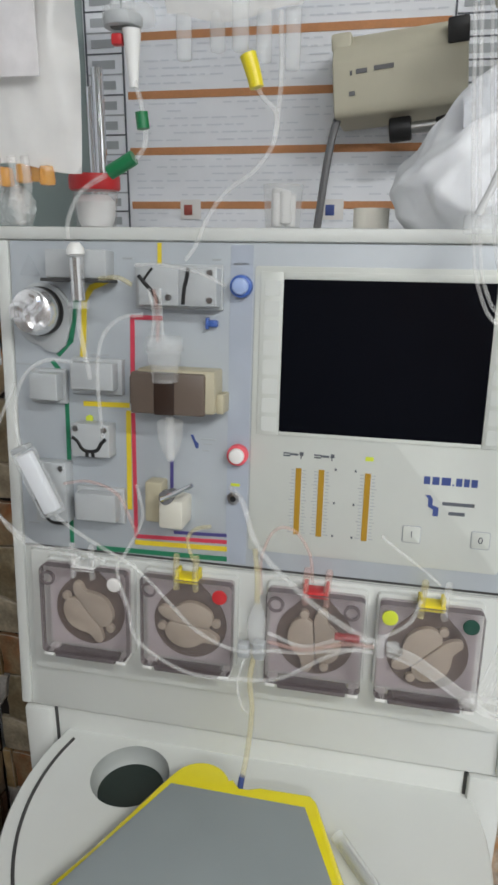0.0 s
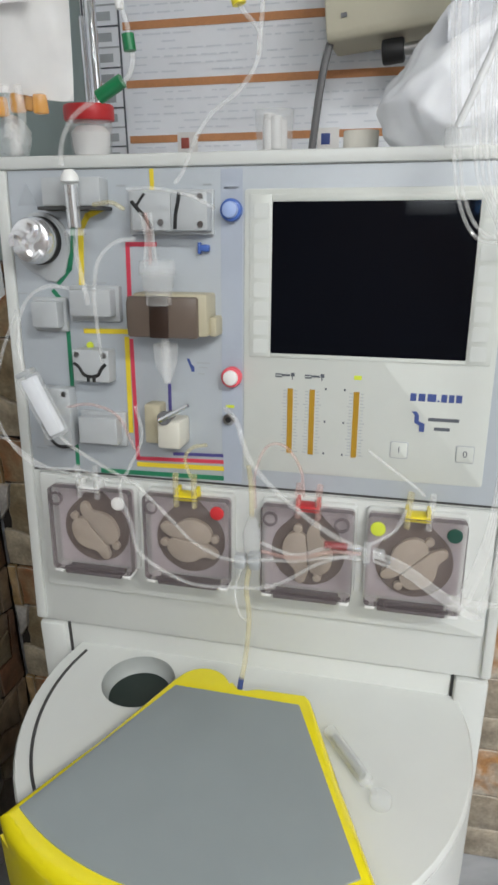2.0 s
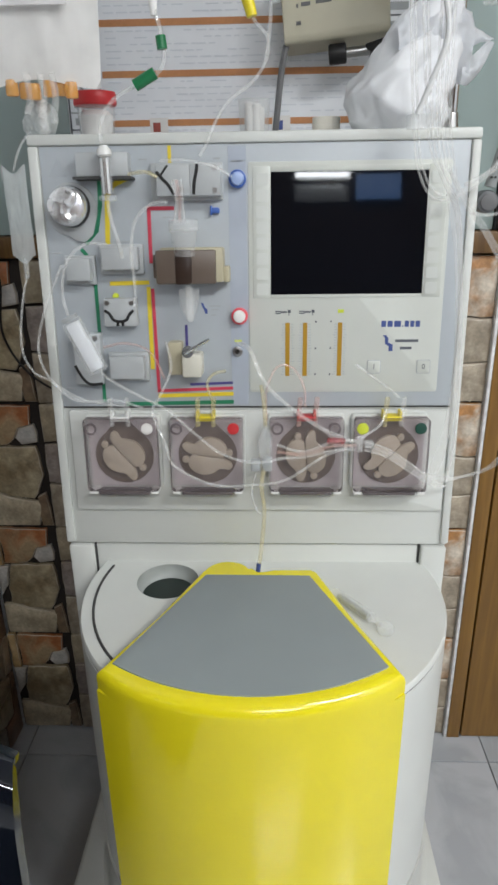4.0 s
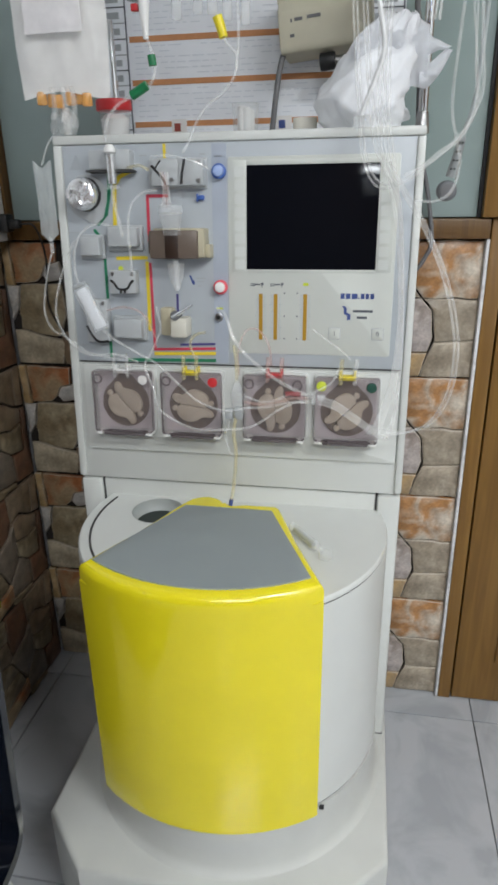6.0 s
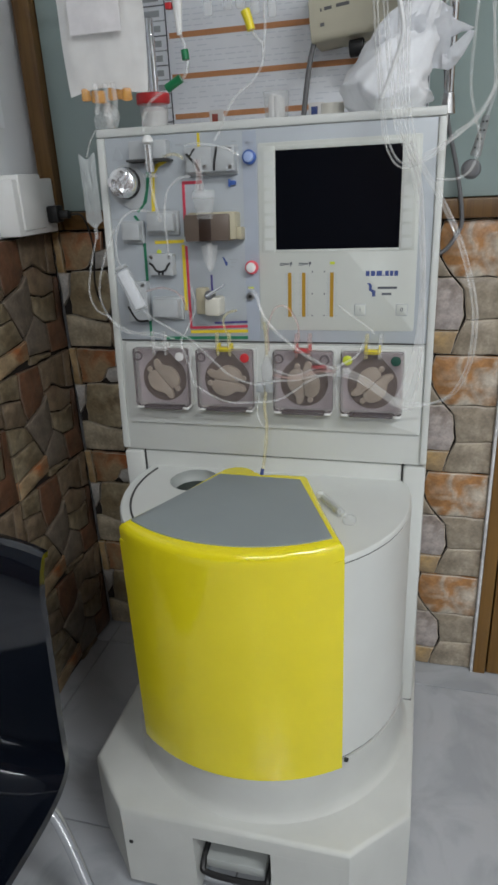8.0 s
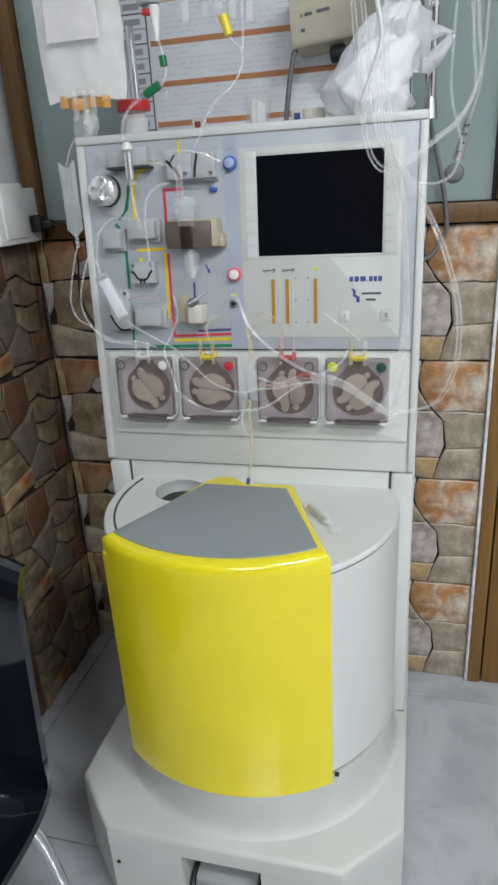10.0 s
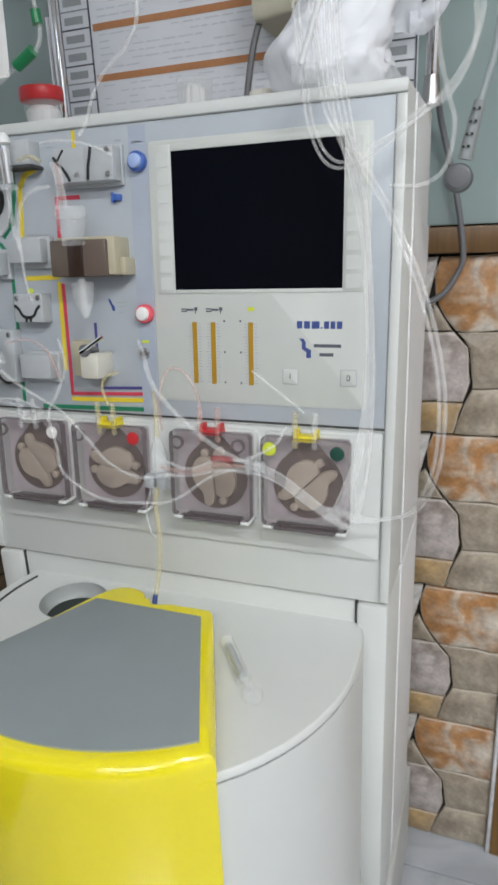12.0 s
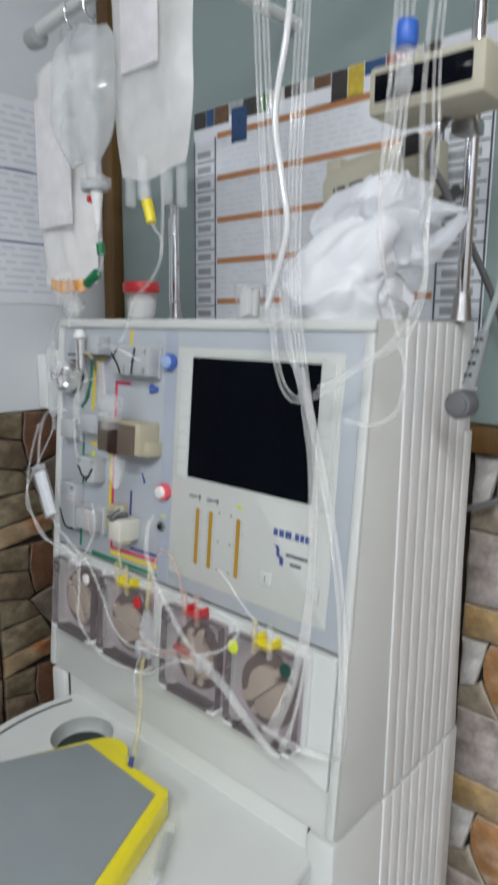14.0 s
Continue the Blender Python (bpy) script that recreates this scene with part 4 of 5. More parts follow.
PIC = [mat("picture_" + n, c, 0.6, vary=0.3, scale=90) for n, c in (("red", (0.32, 0.07, 0.05)), ("green", (0.06, 0.16, 0.05)), ("blue", (0.03, 0.08, 0.2)), ("brown", (0.16, 0.09, 0.05)), ("yellow", (0.6, 0.45, 0.05)), ("grey", (0.45, 0.46, 0.45)), ("dark", (0.05, 0.045, 0.04)), ("pale", (0.7, 0.68, 0.62)))]
x = CX0 + 0.002
for k in range(16):
    w = rnd.uniform(0.022, 0.045)
    if x + w > CX1 - 0.002:
        break
    h = rnd.choice((0.022, 0.034, 0.05))
    part("picture", box(B(), x, x + w - 0.002, -0.0012, -0.0002, CZ1 - h, CZ1 - 0.001), rnd.choice(PIC), chart)
    x += w
part("picture", box(B(), -0.205, -0.165, -0.0016, -0.0002, CZ1 - 0.075, CZ1 - 0.012), PIC[2], chart)
for x in (0.068, -0.162):
    part("picture", box(B(), x, x + 0.034, -0.0018, -0.0002, 0.074, 0.104), LABEL, chart)
    part("picture_mark", box(B(), x + 0.006, x + 0.020, -0.0024, -0.0017, 0.080, 0.096, 0.001), PIC[0] if x < 0 else INKBLUE, chart)

notice = thing("notice_sheet", (LEFT + 0.0, 0.0, 1.49), "white notice sheets with faint print on the painted wall", "paper")
for y0, y1, z0, z1 in ((-0.16, 0.275, 0.0, 0.43),):
    part("sheet", box(B(), -0.0115, -0.009, y0, y1, z0, z1), PAPER, notice)
bm = B()
for k in range(26):
    z = 0.025 + 0.0152 * k
    y = -0.13
    while y < 0.24:
        w = rnd.uniform(0.02, 0.07)
        box(bm, -0.0092, -0.0085, y, min(y + w, 0.25), z, z + 0.004)
        y += w + 0.012
tagged(part("small_print", bm, mat("notice_print", (0.66, 0.69, 0.76), 0.7), notice, "rows of bluish print"), kind="stuff")
for z in (0.13, 0.28):
    part("rule", box(B(), -0.0091, -0.008, -0.14, 0.26, z, z + 0.003), INKBLUE, notice)

socket = thing("wall_socket", (LEFT, 0.30, STONE_TOP + 0.003), "white plastic socket box with a black plug in it", "socket")
part("box", box(B(), -0.009, 0.045, -0.12, 0.055, 0, 0.125, 0.004), WHITE, socket)
part("cover", box(B(), 0.0, 0.050, -0.10, -0.005, 0.012, 0.135, 0.004), WHITE, socket)
plug = part("plug", box(box(B(), 0.0452, 0.075, 0.005, 0.040, 0.022, 0.062, 0.005), 0.070, 0.10, 0.012, 0.032, 0.03, 0.05, 0.005), BLACK, socket, "black mains plug")
solid("mains_cable", sweep(B(), [(LEFT + 0.098, 0.322, STONE_TOP + 0.043), (LEFT + 0.13, 0.33, STONE_TOP + 0.035), (LEFT + 0.14, 0.345, STONE_TOP - 0.04), (LEFT + 0.12, 0.372, STONE_TOP - 0.16), (LEFT + 0.19, 0.372, 0.99), (LEFT + 0.36, 0.360, 0.93), (LEFT + 0.45, 0.340, 0.92)], 0.0024, 8), BLACK, "thin black mains cable hanging down the stones", "cable")

lead = thing("plug_lead", (0.372, 0.150, 1.354), "grey mains plug with a perforated grip hanging on its lead", "cable")
part("lead", sweep(B(), [(0.012, 0.0, CEILING - 1.354), (0.020, 0.0, 1.0), (0.030, 0.0, 0.62), (0.036, 0.0, 0.40), (0.036, 0.002, 0.25), (0.031, 0.001, 0.15), (0.016, 0.0, 0.085)], 0.0038, 8), mat("pale_grey_lead", (0.36, 0.40, 0.40), 0.5), lead)
part("grip", sweep(B(), [(0.016, 0, 0.088), (0.008, 0, 0.05), (0.002, 0, 0.022)], (0.0065, 0.0095), 10), mat("grip_grey", (0.27, 0.29, 0.29), 0.5), lead)
part("plug_head", cyl(B(), (-0.004, -0.004, 0.0), 0.0175, 0.030, "y", n=24, bev=0.006), CLAMPGREY, lead, "round grey mains plug")
part("plug_face", cyl(B(), (-0.004, -0.020, 0.0), 0.0125, 0.004, "y", n=20, bev=0.001), CABLE, lead)
for k in range(4):
    for s in (-1, 1):
        part("hole", cyl(B(), (0.0135 - k * 0.0035 + s * 0.003, -0.0085, 0.078 - k * 0.014), 0.0018, 0.004, "y", n=8), BLACK, lead)
# ---- poles and devices above the machine ----
TOP = zt
def pole(x, y, top, label):
    p = thing("pole", (x, y, TOP), label, "pole", "poles behind the machine")
    part("tube", cyl(B(), (0, 0, (top - TOP) / 2), 0.0085, top - TOP, "z", n=20, bev=0.002), CHROME, p)
    part("collar", cyl(B(), (0, 0, 0.018), 0.014, 0.036, "z", r2=0.010, n=20), STEEL, p)
    return p


left_pole = pole(-0.285, 0.265, 1.672, "chrome pole standing on the machine top")
part("inner_tube", cyl(B(), (-0.014, 0.004, 0.10), 0.006, 0.19, "z", n=16), CHROME, left_pole)
right_pole = pole(0.322, 0.228, 2.05, "tall chrome pole standing on the machine top")
part("cross_bar", sweep(B(), [(-0.20, -0.22, 0.59), (-0.10, -0.11, 0.595), (0.0, 0.0, 0.595), (0.08, 0.02, 0.595)], 0.006, 10), CHROME, right_pole)

arm = thing("hanger_arm", (-0.09, WALL, 1.973), "white hanger arm with a cross bar for bags", "hanger")
part("drop", cyl(B(), (0, -0.38, -0.025), 0.009, 0.06, "z", n=14), WHITE, arm)
part("arm", cyl(B(), (0, -0.19, 0.0), 0.011, 0.385, "y", n=16), WHITE, arm)
part("cross_bar", sweep(B(), [(-0.225, -0.385, -0.075), (-0.20, -0.385, -0.068), (0.0, -0.385, -0.052), (0.2, -0.385, -0.04)], 0.010, 12), CREAM, arm)
part("end_knob", cyl(B(), (-0.23, -0.385, -0.077), 0.016, 0.03, "x", n=20, bev=0.005), LIP, arm)
for x in (-0.12, -0.072, 0.134):
    part("hook", sweep(B(), [(x, -0.385, -0.055), (x, -0.400, -0.062), (x, -0.398, -0.088), (x, -0.388, -0.095), (x, -0.382, -0.087)], 0.002, 6), CHROME, arm)

dev = thing("power_unit", (0.135, 0.33, 1.66), "beige plastic power unit with vents clamped behind the machine", "device")
bm = prism(B(), [(-0.040, -0.050), (0.045, -0.054), (0.045, 0.055), (-0.014, 0.055), (-0.030, 0.040), (-0.045, 0.018), (-0.045, -0.040)], -0.088, 0.088, YZ)
bevel(bm, bm.verts, 0.004, 2)
part("housing", bm, DEVICE, dev)
dev.rotation_euler = (0, radians(-5), radians(-4))
part("top_cap", box(B(), -0.090, -0.062, -0.03, 0.048, 0.035, 0.058, 0.004), DEVICE, dev)
for x, w, z in ((-0.064, 0.003, 0.003), (-0.056, 0.015, 0.004), (-0.032, 0.026, 0.005), (-0.066, 0.008, -0.022)):
    part("vent", box(B(), x, x + w, -0.0462, -0.044, z - 0.0028, z + 0.0028), CABLE, dev)
part("socket_end", box(B(), 0.062, 0.089, -0.0475, -0.03, 0.02, 0.05, 0.003), BLACK, dev)
part("clamp", cyl(B(), (0.0, -0.02, -0.070), 0.016, 0.03, "x", n=20, bev=0.003), BLACK, dev, "black clamp knob")
part("clamp_screw", cyl(B(), (0.03, -0.02, -0.070), 0.008, 0.05, "x", n=16), STEEL, dev)
part("clamp_arm", sweep(B(), [(0.05, -0.02, -0.068), (0.12, -0.05, -0.06), (0.178, -0.10, -0.06)], 0.008, 10), BLACK, dev)
solid("device_cable", sweep(B(), [(0.052, 0.31, 1.604), (0.046, 0.30, 1.575), (0.040, 0.29, 1.53), (0.034, 0.28, 1.47), (0.033, 0.275, TOP + 0.004)], 0.0055, 8), CABLE, "grey cable running from the power unit down to the machine", "cable")
mon = thing("infusion_monitor", (0.285, 0.17, 1.726), "beige monitor with a dark display on the chrome pole", "device")
part("housing", box(B(), -0.050, 0.096, -0.05, 0.030, -0.030, 0.026, 0.006), DEVICE, mon)
part("display", box(B(), -0.040, 0.082, -0.0525, -0.048, -0.016, 0.016, 0.002), SCREEN, mon, "dark display")
part("foot_clamp", box(B(), 0.022, 0.052, 0.026, 0.060, -0.046, -0.029, 0.003), STEEL, mon)

solid("device_lead", sweep(B(), [(0.41, 0.30, 1.98), (0.36, 0.25, 1.80), (0.30, 0.17, 1.67), (0.306, 0.20, 1.61), (0.316, 0.29, 1.53), (0.326, 0.36, 1.45), (0.352, 0.366, 1.351), (0.369, 0.366, 1.253), (0.358, 0.366, 1.215), (0.335, 0.36, 1.185), (0.29, 0.35, 1.165)], 0.0048, 10), CABLE, "grey cable running down behind the machine", "cable")

# ---- on the machine top ----
jar = thing("sample_jar", (-0.246, 0.15, TOP), "small clear jar with a red screw lid and white cotton inside", "jar")
part("jar_body", lathe(B(), [(0.024, 0.0), (0.026, 0.003), (0.029, 0.045), (0.029, 0.050)], None, 32), CLEAR, jar)
part("cotton", lathe(B(), [(0.020, 0.003), (0.024, 0.012), (0.0255, 0.034), (0.018, 0.042)], None, 20), COTTON, jar, "white cotton filling")
part("lid", lathe(B(), [(0.0315, 0.048), (0.033, 0.050), (0.033, 0.064), (0.0315, 0.067)], None, 36), RED, jar, "red ribbed screw lid")
cup = thing("plastic_cup", (0.0, 0.17, TOP), "small clear plastic cup with cotton swabs", "cup")
part("cup_body", lathe(B(), [(0.020, 0.0), (0.022, 0.003), (0.025, 0.052), (0.0255, 0.055)], None, 28), CLEAR, cup)
for k in range(5):
    a = k * 1.3
    part("swab", cyl(B(), (0.009 * math.cos(a), 0.009 * math.sin(a), 0.024 + 0.004 * (k % 3)), 0.0075, 0.040, "z", n=12, bev=0.003), COTTON, cup)
tape = thing("tape_roll", (0.112, 0.15, TOP), "roll of cream medical tape lying on the machine", "tape")
bm = lathe(B(), [(0.0215, 0.0), (0.0215, 0.026), (0.012, 0.026), (0.012, 0.0)], None, 32)
part("roll", bm, mat("cream_tape", (0.86, 0.83, 0.74), 0.7, bump=0.2), tape)


sack = thing("carrier_bag", (0.255, 0.10, TOP), "crumpled thin white plastic carrier bag with loose handles", "bag")


def puffed(centre, size, seed, lean):
    bm = B()
    bmesh.ops.create_icosphere(bm, subdivisions=5, radius=1.0)
    for v in bm.verts:
        p = v.co.copy()
        o = Vector((seed, seed * 0.7, -seed))
        fold = 0.22 * noise.noise(p * 1.3 + o) + 0.10 * (1 - 2 * abs(noise.noise(p * 2.4 + o))) + 0.045 * (1 - 2 * abs(noise.noise(p * 5.0 - o)))
        q = p * (0.95 + fold)
        up = max(0.0, p.z)
        v.co = Vector((centre[0] + q.x * size[0] * (1 - 0.3 * up) + lean * up * up, centre[1] + q.y * size[1] * (1 - 0.25 * up), max(0.001, centre[2] + q.z * size[2])))
    return bm


def ridge(p):
    return 1 - 2.3 * abs(noise.noise(p))


def film_loft(spine, seed, n=88, per=9):
    """Thin film gathered along a spine of x, y, z, half width and half depth, with folds that run along it."""
    line = curve([q[:3] for q in spine], per)
    sizes = curve([(q[3], q[4], 0) for q in spine], per)
    bm = B()
    rings = []
    for k, (c, w) in enumerate(zip(line, sizes)):
        t = k / (len(line) - 1)
        row = []
        for i in range(n):
            a = 2 * math.pi * i / n
            e = Vector((math.cos(a), math.sin(a)))
            f = 0.20 * ridge(Vector((e.x * 0.9 + seed + t, e.y * 0.9, t * 2.2))) + 0.08 * ridge(Vector((e.x * 1.8 - t * 2, e.y * 1.8 - seed, t * 4.0))) + 0.025 * ridge(Vector((e.x * 4.0 + t * 4, e.y * 4.0, seed + t * 7.0)))
            lift = 0.010 * ridge(Vector((e.x * 1.7, e.y * 1.7 + seed, t * 3)))
            row.append(bm.verts.new((c.x + e.x * w.x * (0.92 + f), c.y + e.y * w.y * (0.92 + f), max(0.0008, c.z + lift * min(1.0, t * 4)))))
        rings.append(row)
    for p, q in zip(rings, rings[1:]):
        for i in range(n):
            bm.faces.new((p[i], p[(i + 1) % n], q[(i + 1) % n], q[i]))
    bm.faces.new(rings[0][::-1])
    bm.faces.new(rings[-1])
    return bm


def film_sheet(low, high, bulge, seed, slope=0.5, y0=0.0, layers=0.0014):
    """A creased strip of film between two edges, given as x and z."""
    a, b = curve([(x, 0, z) for x, z in low], 8), curve([(x, 0, z) for x, z in high], 8)
    bm = B()
    rows = []
    m = 16
    for p, q in zip(a, b):
        row = []
        for i in range(m + 1):
            t = i / m
            c = Vector(p) * (1 - t) + Vector(q) * t
            f = Vector((c.x * 30 + seed, c.z * 30, seed))
            c.y = y0 + slope * c.x + bulge * math.sin(math.pi * t) + 0.010 * ridge(f * 0.7) + 0.004 * ridge(f * 1.9) + 0.0015 * ridge(f * 4.5)
            row.append(bm.verts.new(c))
        rows.append(row)
    for r, s_ in zip(rows, rows[1:]):
        for i in range(m):
            bm.faces.new((r[i], r[i + 1], s_[i + 1], s_[i]))
    bmesh.ops.solidify(bm, geom=bm.faces[:], thickness=layers)
    return bm


part("bag_body", film_loft([(-0.040, 0.0, 0.001, 0.055, 0.052), (-0.046, 0.0, 0.022, 0.066, 0.062), (-0.046, 0.0, 0.050, 0.067, 0.058), (-0.034, 0.0, 0.078, 0.060, 0.048), (-0.020, 0.006, 0.106, 0.054, 0.036), (-0.008, 0.010, 0.132, 0.044, 0.026), (0.008, 0.014, 0.155, 0.032, 0.016), (0.016, 0.016, 0.166, 0.022, 0.006)], 3.0), SACK, sack)
part("bag_side", film_loft([(-0.006, 0.030, 0.001, 0.030, 0.050), (0.000, 0.032, 0.018, 0.034, 0.055), (-0.004, 0.030, 0.040, 0.030, 0.046), (-0.012, 0.024, 0.062, 0.018, 0.030)], 7.0), SACK, sack)
part("bag_flap", film_sheet([(-0.052, 0.088), (-0.020, 0.070), (0.010, 0.068), (0.036, 0.066), (0.062, 0.066)],
                            [(-0.056, 0.132), (-0.030, 0.156), (0.000, 0.166), (0.032, 0.170), (0.063, 0.158)], -0.022, 2.0, 0.55, -0.004), SACK, sack)
part("bag_flap", film_sheet([(-0.030, 0.080), (0.005, 0.080), (0.040, 0.074), (0.058, 0.072)],
                            [(-0.034, 0.146), (0.000, 0.156), (0.036, 0.162), (0.056, 0.150)], 0.016, 6.0, 0.55, 0.020), SACK, sack)
for low, high, bulge in (([(0.050, 0.064), (0.066, 0.066), (0.086, 0.088), (0.104, 0.122)], [(0.050, 0.098), (0.060, 0.098), (0.074, 0.108), (0.092, 0.124)], -0.006),
                         ([(0.046, 0.112), (0.064, 0.114), (0.080, 0.121), (0.094, 0.123)], [(0.048, 0.158), (0.066, 0.142), (0.086, 0.134), (0.103, 0.128)], -0.006)):
    part("bag_handle", film_sheet(low, high, bulge, 4.0, 0.5, -0.004), SACK, sack, "crumpled flat handle")


pk = thing("clear_packet", (-0.300, 0.045, TOP), "small crumpled clear packet with a white connector", "packet")
part("film", puffed((0, 0, 0.022), (0.024, 0.016, 0.026), 2.0, 0.0), FLUID, pk)
part("connector", cyl(B(), (0.004, 0, 0.024), 0.007, 0.044, "z", n=12, bev=0.002), LABEL, pk)

# ---- bags and tubing ----
def bag(name, x0, x1, y, z0, z1, depth, material, label, seed, group="hanging bags", taper=0.0):
    t = thing(name, ((x0 + x1) / 2, y, z0), label, "bag", group)
    w, h = (x1 - x0) / 2, z1 - z0
    bm = B()
    n, m = 26, 34
    grid = {}
    for s in (-1, 1):
        for i in range(n + 1):
            for j in range(m + 1):
                a, b = -1 + 2 * i / n, j / m
                edge = i in (0, n) or j in (0, m)
                if s == 1 and edge:
                    grid[s, i, j] = grid[-1, i, j]
                    continue
                puff = (1 - a ** 4) * math.sin(math.pi * min(1, max(0, 0.03 + 0.94 * b))) ** 0.5
                wob = noise.noise(Vector((a * 2 + seed, b * 4, s))) * 0.35 + noise.noise(Vector((a * 5, b * 9 + seed, s))) * 0.15
                narrow = 1 - taper * max(0.0, 1 - b / 0.38) ** 2 - taper * 0.35 * max(0.0, (b - 0.85) / 0.15) ** 2 - 0.05 * math.sin(math.pi * b) + 0.02 * noise.noise(Vector((seed, b * 5, a)))
                grid[s, i, j] = bm.verts.new((a * w * narrow, s * depth * puff * (0.8 + wob), b * h + 0.006 * math.sin(a * 3 + seed)))
        for i in range(n):
            for j in range(m):
                q = [grid[s, i, j], grid[s, i + 1, j], grid[s, i + 1, j + 1], grid[s, i, j + 1]]
                if len(set(q)) == 4:
                    bm.faces.new(q)
    part("pouch", bm, material, t)
    return t, w, h


b, w, h = bag("platelet_bag", -0.370, -0.198, 0.03, 1.516, 1.86, 0.020, MILKY, "large milky plastic blood bag with a white label", 2.0, taper=0.10)
part("label", box(B(), -0.050, 0.048, -0.0255, -0.0235, 0.088, 0.29, 0.0005), SOFTLABEL, b, "white paper label")
part("strap", sweep(B(), [(0, 0, 0.33), (0, -0.002, 0.40), (0, -0.003, 0.42)], 0.003, 6), TUBE, b)
for k, x in enumerate((-0.046, -0.029, -0.013, 0.006, 0.022, 0.038)):
    part("port", cyl(B(), (x, 0.006 * math.sin(k * 2.1), -0.006 + 0.003 * math.cos(k * 1.7)), 0.0092, 0.021, "z", r2=0.0082, n=14, bev=0.003), ORANGE, b, "translucent orange port")
for k, x in enumerate((-0.021, -0.002, 0.014)):
    part("port_tube", sweep(B(), [(x, -0.010, 0.012), (x + 0.003, -0.012, -0.016), (x - 0.004, -0.010, -0.036 - 0.006 * k)], 0.0050, 10), TUBE, b, "short clear sealed tube")
b, w, h = bag("plasma_bag", -0.110, 0.060, -0.002, 1.646, 1.93, 0.016, THINBAG, "translucent milky bag hanging by its eyelet", 5.0, taper=0.22)
part("label", box(B(), -0.040, 0.035, -0.0195, -0.017, 0.13, 0.27, 0.0005), SOFTLABEL, b, "pale paper label")
for x, ln in ((-0.050, 0.040), (-0.016, 0.034), (0.030, 0.045), (0.058, 0.052)):
    part("port", cyl(B(), (x, 0, -ln / 2 + 0.004), 0.0075, ln, "z", n=14, bev=0.002), CLEAR, b)
b, w, h = bag("saline_bag", -0.226, -0.072, -0.025, 1.676, 1.850, 0.032, FLUID, "clear saline bag on a hook", 8.0, taper=0.62)
part("neck", cyl(B(), (0.02, 0, -0.012), 0.012, 0.03, "z", n=16, bev=0.003), CLEAR, b)
part("drip_collar", cyl(B(), (0.02, 0, -0.036), 0.019, 0.012, "z", n=20, bev=0.003), BLOCK, b)
b, w, h = bag("side_bag", -0.358, -0.323, 0.02, 1.285, 1.41, 0.006, FLUID, "small clear bag hanging beside the cabinet", 11.0)
part("port", cyl(B(), (0, 0, -0.012), 0.004, 0.03, "z", n=10), CLEAR, b)
part("strap", sweep(B(), [(0, 0, 0.122), (0.012, 0, 0.150), (0.030, 0.0, 0.172)], 0.002, 6), TUBE, b)


def tube(pts, r=0.0025, material=TUBE, label="thin clear plastic tube of the tubing set", n=8):
    return solid("tube", sweep(B(), pts, r * 0.8, n), material, label, "tube", "tubing set")


for k in range(4):  # bundle that bends before the screen and rises again
    o = 0.0055 * k
    tube([(0.172 + o, -0.02, 2.06), (0.183 + o, -0.03, 1.80), (0.199 + o, -0.03, 1.585), (0.214 + o, -0.03, 1.44), (0.224 + o, -0.032, 1.395 + o * 0.4), (0.240 + o * 0.8, -0.034, 1.368 + o), (0.262 + o * 0.5, -0.036, 1.362 + o), (0.296, -0.03 - o * 0.3, 1.376 + o), (0.336, -0.02, 1.408 + o), (0.366, 0.0, 1.430 + o * 0.6), (0.387 - o * 0.4, 0.0, 1.475), (0.382 - o * 0.4, 0.01, 1.54), (0.372 + o, 0.03, 1.62), (0.36 + o, 0.05, 1.75), (0.352, 0.12, 2.04)] if k < 2 else
         [(0.172 + o, -0.02, 2.06), (0.184 + o, -0.03, 1.80), (0.203 + o, -0.03, 1.585), (0.222 + o, -0.03, 1.44), (0.240 + o, -0.032, 1.395), (0.262 + o, -0.034, 1.352), (0.276 + o * 0.7, -0.036, 1.30), (0.286 + o * 0.6, -0.045, 1.20), (0.293 + o * 0.4, -0.06, 1.09), (0.290 + o * 0.3, -0.075, 1.01), (0.270 + o, -0.085, 0.968)], 0.0024)
for k in range(4):  # bundle down to the last pump
    o = 0.0055 * k
    tube([(0.232 + o, 0.0, 2.06), (0.236 + o, -0.02, 1.80), (0.236 + o, -0.03, 1.60), (0.240 + o, -0.032, 1.47), (0.251 + o, -0.034, 1.41), (0.268 + o * 0.7, -0.036, 1.345), (0.281 + o * 0.5, -0.04, 1.28), (0.290 + o * 0.4, -0.05, 1.16), (0.283 + o * 0.5, -0.065, 1.06), (0.262 + o * 0.8, -0.08, 0.99), (0.245 + o, -0.084, 0.965)], 0.0023)
tube([(0.24, -0.02, 2.06), (0.238, -0.035, 1.78), (0.224, -0.04, 1.67), (0.236, -0.042, 1.60), (0.244, -0.042, 1.55), (0.228, -0.04, 1.50), (0.214, -0.038, 1.465)], 0.0045, mat("white_tubing", (0.75, 0.76, 0.76), 0.2), "thicker white plastic tube")
for o in (0.0, 0.006):
    tube([(0.262, -0.032, 1.40), (0.284 + o, -0.05, 1.355), (0.312 + o, -0.07, 1.313), (0.345 + o, -0.09, 1.247), (0.368 + o, -0.104, 1.175), (0.376 + o, -0.11, 1.116), (0.372 + o, -0.10, 1.05), (0.352 + o, -0.075, 0.992), (0.321, -0.055, 0.965), (0.285, -0.065, 0.962 + o), (0.25, -0.080, 0.982)], 0.0029)
